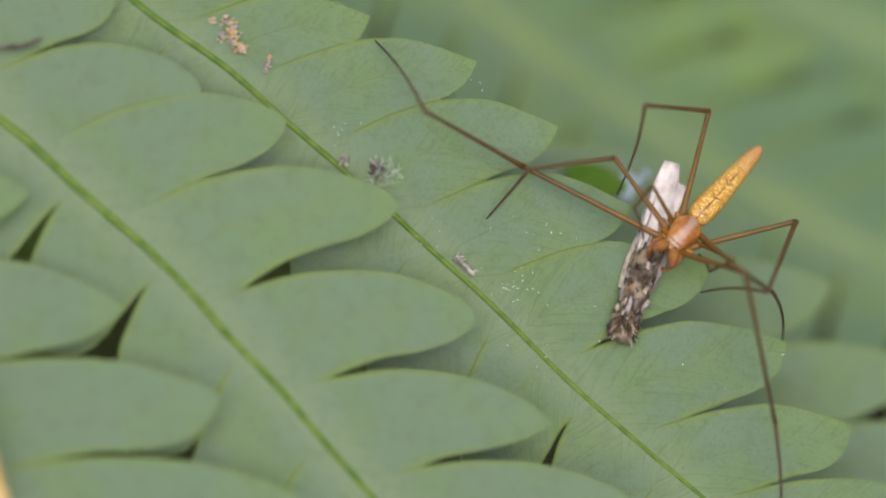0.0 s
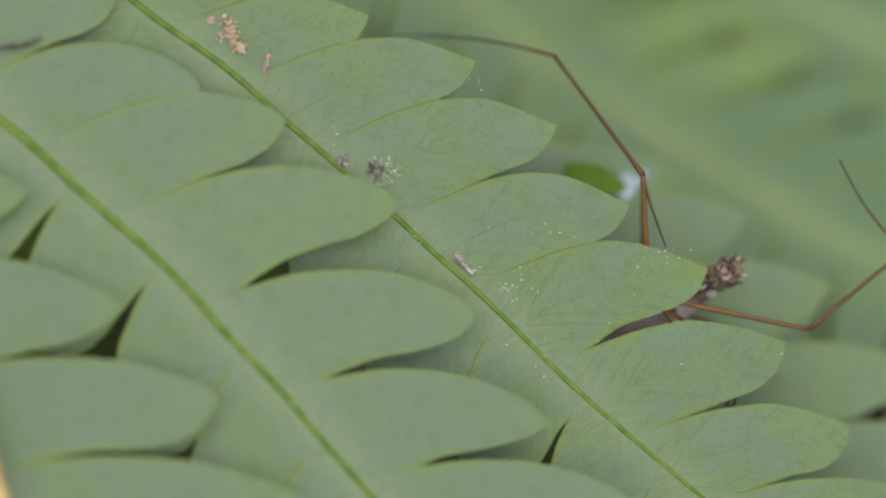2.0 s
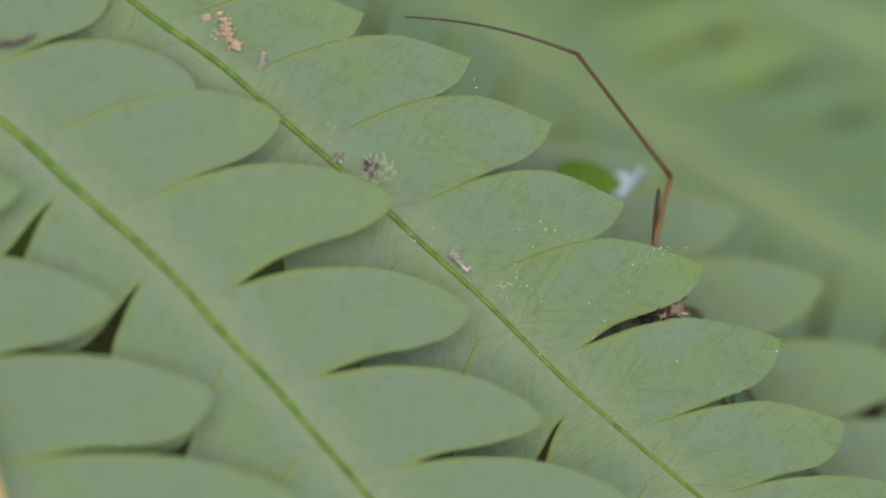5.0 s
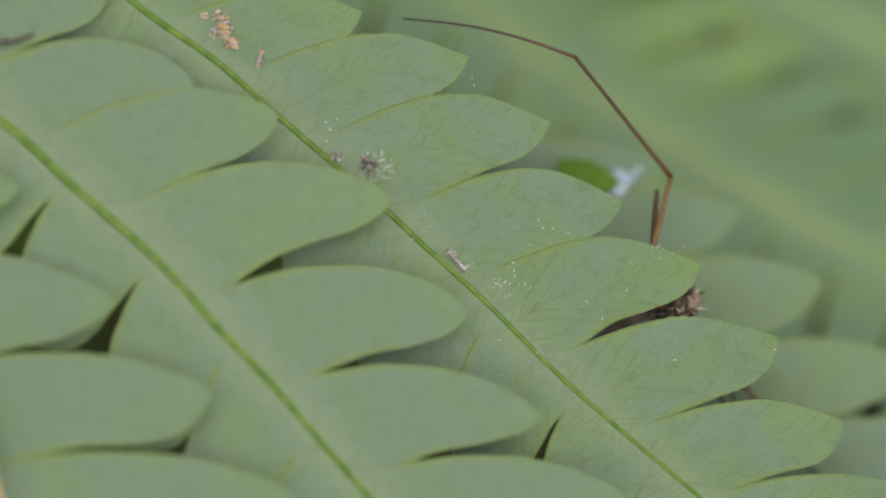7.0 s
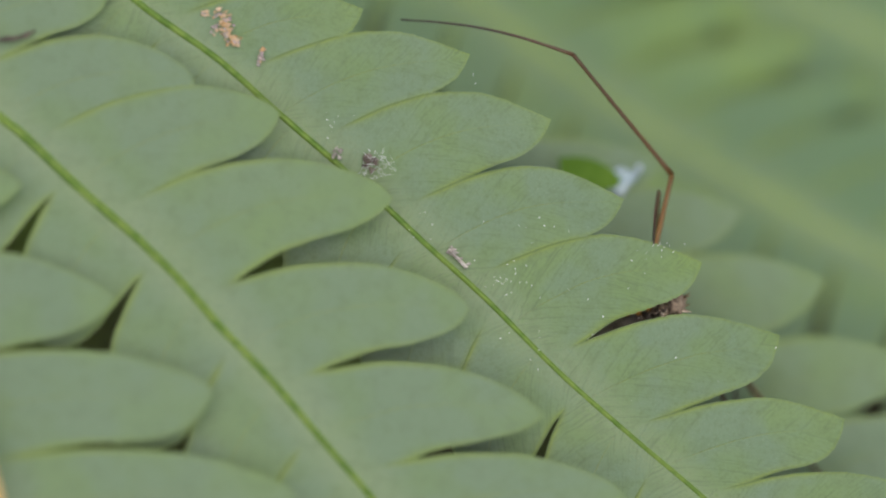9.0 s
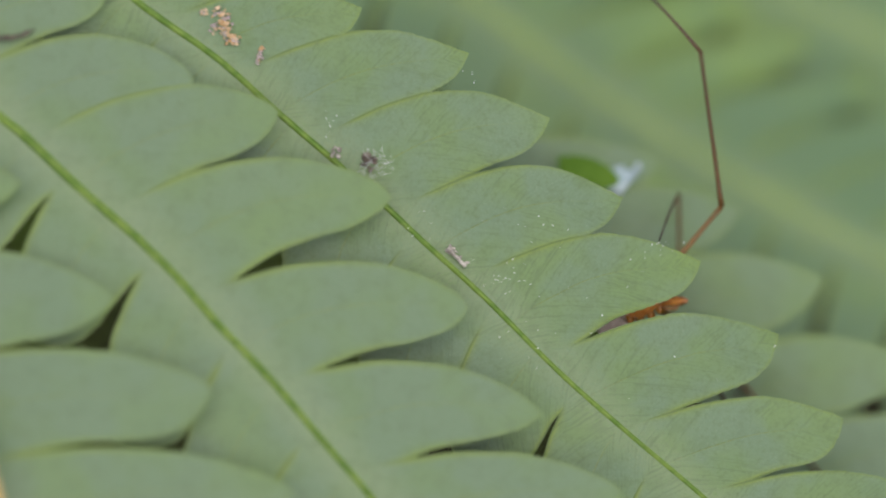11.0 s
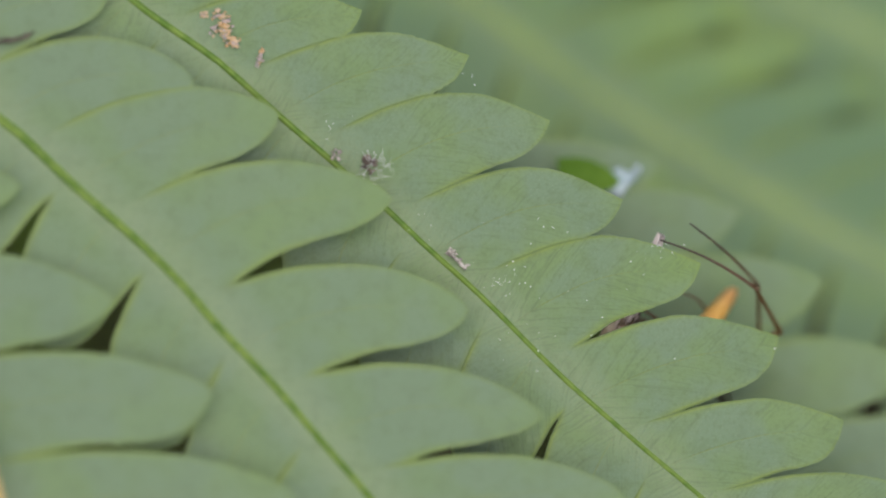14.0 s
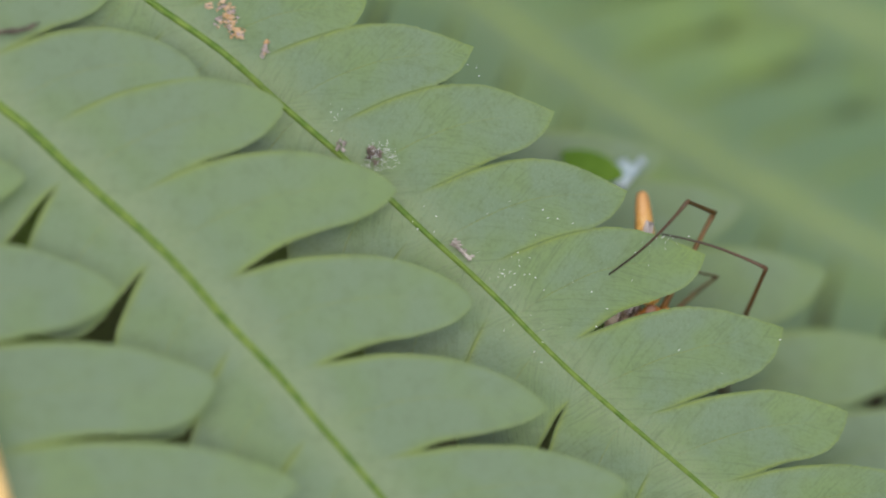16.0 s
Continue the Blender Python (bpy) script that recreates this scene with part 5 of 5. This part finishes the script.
    legs["IVR"] = [
        (0.000, 20.74, -1.60, 8.11, 22.93, -2.90, 3.35, 24.17, -6.42, -3.50),
        (0.045, 20.75, -1.60, 8.11, 22.94, -2.89, 3.35, 24.18, -6.41, -3.50),
        (0.100, 26.30, -1.30, 1.37, 24.77, -3.90, 5.85, 24.27, -6.46, -1.50),
        (0.200, 24.64, -2.23, 1.06, 25.14, -5.48, 5.35, 24.40, -8.00, -2.00),
        (0.300, 19.80, -6.18, -4.30, 22.38, -7.72, -8.79, 20.78, -9.99, -1.50),
        (0.400, 19.78, -5.69, -5.17, 23.01, -8.13, -8.74, 20.80, -9.99, -1.50),
        (11.000, 15.52, -2.86, -10.83, 14.16, -0.85, -15.65, 12.69, -0.50, -8.00),
        (11.300, 15.14, -2.37, -9.61, 14.13, 0.36, -14.16, 12.67, 0.49, -6.50),
        (11.400, 14.45, -0.99, -8.37, 14.17, 3.42, -11.48, 12.80, 1.67, -4.00),
        (11.486, 16.94, -0.03, -6.71, 16.10, 2.92, -11.15, 12.30, 1.47, -4.50),
        (11.514, 16.94, -0.03, -6.71, 16.10, 2.92, -11.15, 12.30, 1.48, -4.50),
        (11.700, 19.58, -1.68, -7.45, 17.28, 2.70, -9.63, 12.51, 2.01, -3.50),
        (11.800, 20.65, -3.05, -7.98, 18.99, 1.62, -10.13, 13.59, 1.56, -4.50),
        (11.986, 22.31, -6.62, -8.04, 22.72, -2.31, -11.28, 17.36, 0.74, -6.50),
        (12.014, 22.31, -6.62, -8.04, 22.72, -2.31, -11.28, 17.36, 0.74, -6.50),
        (12.200, 23.26, -8.69, -6.92, 23.81, -8.25, -12.27, 19.19, -8.57, -6.00),
        (12.400, 21.84, -8.73, -9.16, 21.68, -5.41, -13.42, 19.91, -0.09, -8.00),
        (12.486, 23.12, -9.54, -7.80, 25.03, -6.13, -4.08, 23.33, 0.90, -7.00),
        (12.514, 23.17, -9.56, -7.82, 25.03, -6.14, -4.08, 23.32, 0.89, -7.00),
        (12.600, 22.98, -9.53, -8.30, 25.21, -6.11, -4.77, 23.64, -0.11, -9.50),
        (12.800, 23.18, -8.62, -8.65, 22.30, -5.45, -4.37, 21.36, -0.14, -10.00),
        (12.986, 20.63, -2.74, 3.06, 17.12, 0.58, 0.66, 10.10, 1.45, 3.94),
        (13.014, 20.62, -2.75, 3.06, 17.10, 0.57, 0.65, 10.08, 1.44, 3.94),
        (13.100, 20.38, -2.53, 2.97, 16.92, 0.68, 0.35, 9.47, 1.05, 2.65),
        (13.486, 19.21, -1.73, 2.80, 15.93, 1.02, -0.51, 8.51, -0.40, 1.43),
        (13.514, 19.21, -1.72, 2.80, 15.93, 1.02, -0.51, 8.51, -0.39, 1.43),
        (13.650, 20.37, -1.99, 2.54, 17.13, 1.02, -0.56, 9.81, 0.40, 2.05),
        (13.800, 25.08, -7.60, -6.83, 25.71, -2.85, -4.35, 20.71, 2.41, -1.50),
        (13.986, 23.48, -7.33, -9.21, 23.22, -3.00, -6.00, 18.16, 1.39, -2.00),
        (14.014, 23.49, -7.31, -9.21, 23.23, -2.98, -6.00, 18.17, 1.41, -2.00),
        (14.200, 22.91, -1.80, -7.26, 22.81, 2.85, -10.01, 17.72, 5.00, -4.50),
        (14.400, 22.48, -0.24, -1.50, 17.22, -0.38, -0.30, 9.69, -2.54, -0.30),
        (14.486, 22.12, 0.03, -1.71, 16.91, -0.81, -0.59, 9.69, -3.17, 1.20),
        (14.514, 22.13, 0.03, -1.71, 16.91, -0.81, -0.59, 9.69, -3.17, 1.20),
        (14.800, 22.43, -0.51, -1.44, 17.13, -0.64, -0.42, 9.75, -3.09, 0.20),
        (14.900, 23.51, -2.61, -1.79, 22.18, 0.87, -5.70, 15.31, 0.92, -2.00),
        (14.986, 24.12, -5.57, -1.81, 23.90, -0.17, -1.69, 17.69, 1.75, -6.00),
        (15.014, 24.20, -5.58, -1.83, 23.89, -0.19, -1.69, 17.68, 1.74, -6.00),
        (15.100, 24.44, -5.43, -4.29, 26.27, -1.39, -1.20, 22.90, 4.53, -5.00),
        (15.200, 24.53, -6.75, -5.19, 24.50, -2.86, -1.45, 21.10, -0.32, -8.00),
        (15.300, 23.45, -5.54, -8.02, 21.98, -1.04, -5.42, 17.02, 1.21, -11.00),
        (15.400, 22.24, -3.45, -8.81, 21.33, 1.87, -8.64, 16.23, 5.52, -4.00),
        (15.486, 21.92, -0.44, -6.38, 22.84, 4.68, -7.85, 18.93, 6.98, -1.50),
        (15.514, 21.92, -0.46, -6.38, 22.83, 4.66, -7.85, 18.92, 6.97, -1.50),
        (15.600, 22.60, -0.16, -3.11, 22.09, 2.96, -7.49, 15.71, 2.96, -3.00),
        (15.800, 21.22, 0.69, -3.19, 18.05, 1.12, 1.16, 11.61, -2.94, -0.50),
        (16.000, 19.58, 1.59, -3.05, 17.46, 2.30, 1.87, 12.00, -2.83, -0.30),
    ]
    times = key_times([body, *legs.values()])
    frames = {t: body_frame(blend_row(body, t)) for t in times}
    walk(spider, [(t, SLOPE @ in_metres(frames[t])) for t in times])
    tail = [
        (0.0000, 22.68, 7.24, -4.20),
        (0.0450, 22.69, 7.24, -4.20),
        (0.1000, 23.38, 5.84, -5.50),
        (0.1334, 25.76, 3.89, -4.61),
        (0.1667, 23.80, -3.20, -5.50),
        (0.2000, 17.87, -4.84, -7.07),
        (0.3000, 4.98, -4.22, -6.16),
        (0.4860, 4.17, -4.19, -3.30),
        (0.5140, 4.17, -4.19, -3.30),
        (1.9860, 4.38, -4.23, -4.68),
        (2.0140, 4.38, -4.24, -4.68),
        (9.2000, 4.79, -4.28, -4.77),
        (10.9500, 4.90, -4.77, -4.69),
        (11.3000, 6.76, -8.64, -5.21),
        (11.6000, 6.77, -8.62, -5.21),
        (11.9860, 8.64, -7.72, -7.28),
        (12.0140, 8.64, -7.72, -7.28),
        (12.6000, 10.29, -9.51, -7.27),
        (12.7500, 13.49, -14.00, -6.78),
        (12.9000, 21.16, -14.41, -6.24),
        (12.9860, 23.13, -8.36, -9.45),
        (13.0140, 23.12, -8.37, -9.45),
        (13.1000, 21.02, -4.33, -9.89),
        (13.3000, 19.94, -4.87, -10.28),
        (13.4860, 13.49, -2.12, -8.40),
        (13.5140, 13.49, -2.11, -8.40),
        (13.7000, 16.57, -3.12, -9.95),
        (13.8000, 19.93, -2.11, -8.37),
        (13.9860, 21.67, -3.29, -9.00),
        (14.0140, 21.69, -3.27, -9.00),
        (14.2000, 22.05, -2.48, -8.18),
        (14.4860, 19.27, -2.02, -9.49),
        (14.5140, 19.27, -2.02, -9.49),
        (14.9000, 18.01, -3.61, -10.70),
        (15.1000, 19.50, -1.99, -9.33),
        (15.3000, 19.89, -1.92, -9.17),
        (15.6000, 18.29, 2.18, -4.71),
        (15.8000, 16.22, 2.74, -4.54),
        (16.0000, 14.48, 3.09, -4.49),
    ]
    turned, rows = Matrix.Identity(3), []
    for t in times:
        d = (frames[t].inverted() @ Vector(blend_row(tail, t))).normalized()
        turned = (turned @ Vector((1, 0, 0))).rotation_difference(d).to_matrix() @ turned
        rows.append((t, turned.to_4x4()))
    walk(ABDOMEN_PART, rows)
    for key, rows in legs.items():
        name, s = key[:-1], 1 if key.endswith("L") else -1
        l1, l2, l3 = LENGTHS[key]
        hip = Vector((HIPS[name][0], HIPS[name][1] * s, HIPS[name][2]))
        keys = ([], [], [])
        turned = [Matrix.Identity(3), Matrix.Identity(3), Matrix.Identity(3)]
        for t in times:
            r = blend_row(rows, t)
            back = frames[t].inverted()
            joints = [hip] + [back @ Vector(r[i:i + 3]) for i in (0, 3, 6)]
            start = hip
            for i, ln in enumerate((l1, l2, l3)):
                d = (joints[i + 1] - start).normalized()
                now = turned[i] @ Vector((1, 0, 0))
                turned[i] = now.rotation_difference(d).to_matrix() @ turned[i]
                m = turned[i].to_4x4()
                m.translation = start
                if i == 0:
                    thigh = m
                    keys[0].append((t, in_metres(m)))
                else:
                    keys[i].append((t, in_metres(thigh.inverted() @ m)))
                start = start + d * ln
        for ob, k in zip(LEGS[key], keys):
            walk(ob, k)
    moth = [
        (0.0000, 16.62, 6.04, 0.30, 12.34, -6.85, 0.30, 0),
        (0.0450, 16.63, 6.04, 0.30, 12.35, -6.85, 0.30, 0),
        (0.1000, 18.17, 5.47, -2.36, 12.03, -4.75, 0.90, 0),
        (0.1334, 17.31, 3.69, -5.62, 15.83, -3.15, 1.00, 40),
        (0.1667, 16.25, 0.86, -9.52, 19.17, -0.36, -2.00, 80),
        (0.2000, 16.32, -0.37, -11.10, 20.48, 2.67, -4.00, 120),
        (0.3000, 15.09, -5.29, -10.57, 18.68, 0.65, -4.00, 180),
        (0.4000, 16.22, -6.07, -7.60, 18.80, 1.78, -3.66, 180),
        (0.4860, 13.46, -6.51, -9.86, 16.38, -0.63, -3.49, 180),
        (0.5140, 13.46, -6.51, -9.86, 16.38, -0.63, -3.49, 180),
        (0.6000, 13.41, -6.50, -8.85, 16.38, 0.54, -3.82, 180),
        (0.7000, 13.42, -6.52, -9.87, 16.91, -0.90, -3.55, 180),
        (0.8000, 13.36, -6.52, -8.56, 17.54, -0.27, -3.34, 180),
        (0.9000, 13.10, -6.43, -7.53, 17.16, 0.89, -3.84, 180),
        (0.9860, 12.90, -6.45, -8.28, 17.15, 0.73, -4.53, 180),
        (1.0140, 12.90, -6.45, -8.28, 17.15, 0.73, -4.52, 180),
        (1.2000, 12.75, -6.64, -9.15, 18.44, 1.59, -4.20, 180),
        (1.4000, 12.16, -6.82, -9.01, 19.36, 0.36, -4.20, 180),
        (1.4860, 11.85, -6.83, -9.22, 19.46, -0.54, -4.20, 180),
        (1.5140, 11.85, -6.83, -9.22, 19.46, -0.54, -4.20, 180),
        (1.7000, 11.65, -6.89, -9.08, 19.63, -0.76, -4.20, 180),
        (1.9860, 11.19, -6.85, -9.63, 19.25, -2.33, -4.20, 180),
        (2.0140, 11.19, -6.86, -9.63, 19.25, -2.34, -4.20, 180),
        (2.2000, 10.84, -7.06, -11.97, 18.38, -3.73, -6.00, 180),
        (2.5000, 10.85, -7.08, -12.98, 16.21, -5.28, -6.00, 180),
        (3.0000, 10.74, -6.92, -13.37, 14.44, -5.16, -6.00, 180),
        (3.5000, 10.83, -7.03, -13.42, 14.27, -5.31, -6.00, 180),
        (4.2000, 11.00, -6.95, -13.41, 14.53, -5.24, -6.00, 180),
        (6.3000, 11.19, -7.05, -13.30, 15.21, -5.23, -6.00, 180),
        (6.5000, 11.20, -6.98, -13.16, 15.79, -5.04, -6.00, 180),
        (7.0000, 11.25, -7.00, -13.12, 16.01, -4.97, -6.00, 180),
        (7.5000, 11.42, -6.91, -13.39, 15.02, -5.10, -6.00, 180),
        (8.0000, 11.36, -6.95, -13.42, 14.83, -5.22, -6.00, 180),
        (9.2000, 11.15, -7.14, -13.35, 14.99, -5.37, -6.00, 180),
        (10.2000, 9.45, -2.90, -11.54, 15.39, -6.55, -5.00, 232.381),
        (11.3000, 11.17, -0.42, -2.60, 13.90, -7.03, -3.88, 290),
        (11.4000, 12.18, 0.50, -2.60, 13.70, -7.03, -3.75, 290),
        (11.4860, 13.40, 0.90, -2.60, 13.50, -7.04, -3.68, 290),
        (11.5140, 13.40, 0.90, -2.60, 13.50, -7.03, -3.68, 290),
        (11.7000, 14.89, 0.96, -2.60, 13.29, -6.98, -3.63, 290),
        (11.9860, 16.30, 0.24, -2.60, 13.10, -6.90, -3.71, 290),
        (12.0140, 16.30, 0.24, -2.60, 13.10, -6.90, -3.71, 290),
        (12.4000, 15.47, 0.60, -2.60, 13.13, -7.02, -3.67, 290),
        (12.6000, 16.66, 0.55, -2.60, 12.91, -7.06, -3.53, 290),
        (12.9860, 16.36, -0.31, -2.60, 12.82, -7.11, -3.75, 290),
        (13.0140, 16.35, -0.32, -2.60, 12.80, -7.12, -3.75, 290),
        (13.1000, 16.76, 1.25, -2.60, 12.72, -7.17, -3.27, 290),
        (13.3000, 15.90, -0.17, -2.60, 12.56, -7.30, -3.69, 290),
        (13.4860, 16.14, -0.40, -2.60, 12.61, -7.41, -3.70, 290),
        (13.5140, 16.14, -0.40, -2.60, 12.61, -7.40, -3.70, 290),
        (13.8000, 16.66, 0.70, -2.60, 12.84, -7.07, -3.48, 290),
        (14.2000, 15.34, 0.71, -2.60, 12.82, -6.83, -3.67, 290),
        (14.4860, 15.35, 1.70, -2.60, 12.82, -6.81, -3.41, 290),
        (14.5140, 15.35, 1.70, -2.60, 12.82, -6.81, -3.41, 290),
        (14.9000, 14.56, 1.74, -2.60, 12.83, -6.85, -3.45, 290),
        (15.1000, 15.36, 2.20, -2.60, 12.74, -6.95, -3.20, 290),
        (15.6000, 15.33, 1.64, -2.60, 12.59, -7.34, -3.24, 290),
        (16.0000, 14.85, 0.98, -2.60, 12.69, -7.36, -3.49, 290),
    ]
    times = key_times([moth])
    walk(prey, [(t, SLOPE @ in_metres(body_frame(blend_row(moth, t)) @ pose(0, 0, 0, blend_row(moth, t)[6]))) for t in times])
    # the branch dips as the spider swings under it
    dip = [(0, 0), (0.2, 0), (0.3, -0.2), (0.4, -0.6), (0.5, -0.24), (0.7, 0.1), (1.0, 0), (16, 0)]
    walk(branch_b, [(t, Matrix.Translation((0, y * MM, 0))) for t, y in dip])
    for ob in RIDERS + [specks]:
        home = ob.matrix_world.copy()
        walk(ob, [(t, SLOPE @ Matrix.Translation((0, y * MM, 0)) @ SLOPE.inverted() @ home) for t, y in dip])


motions()
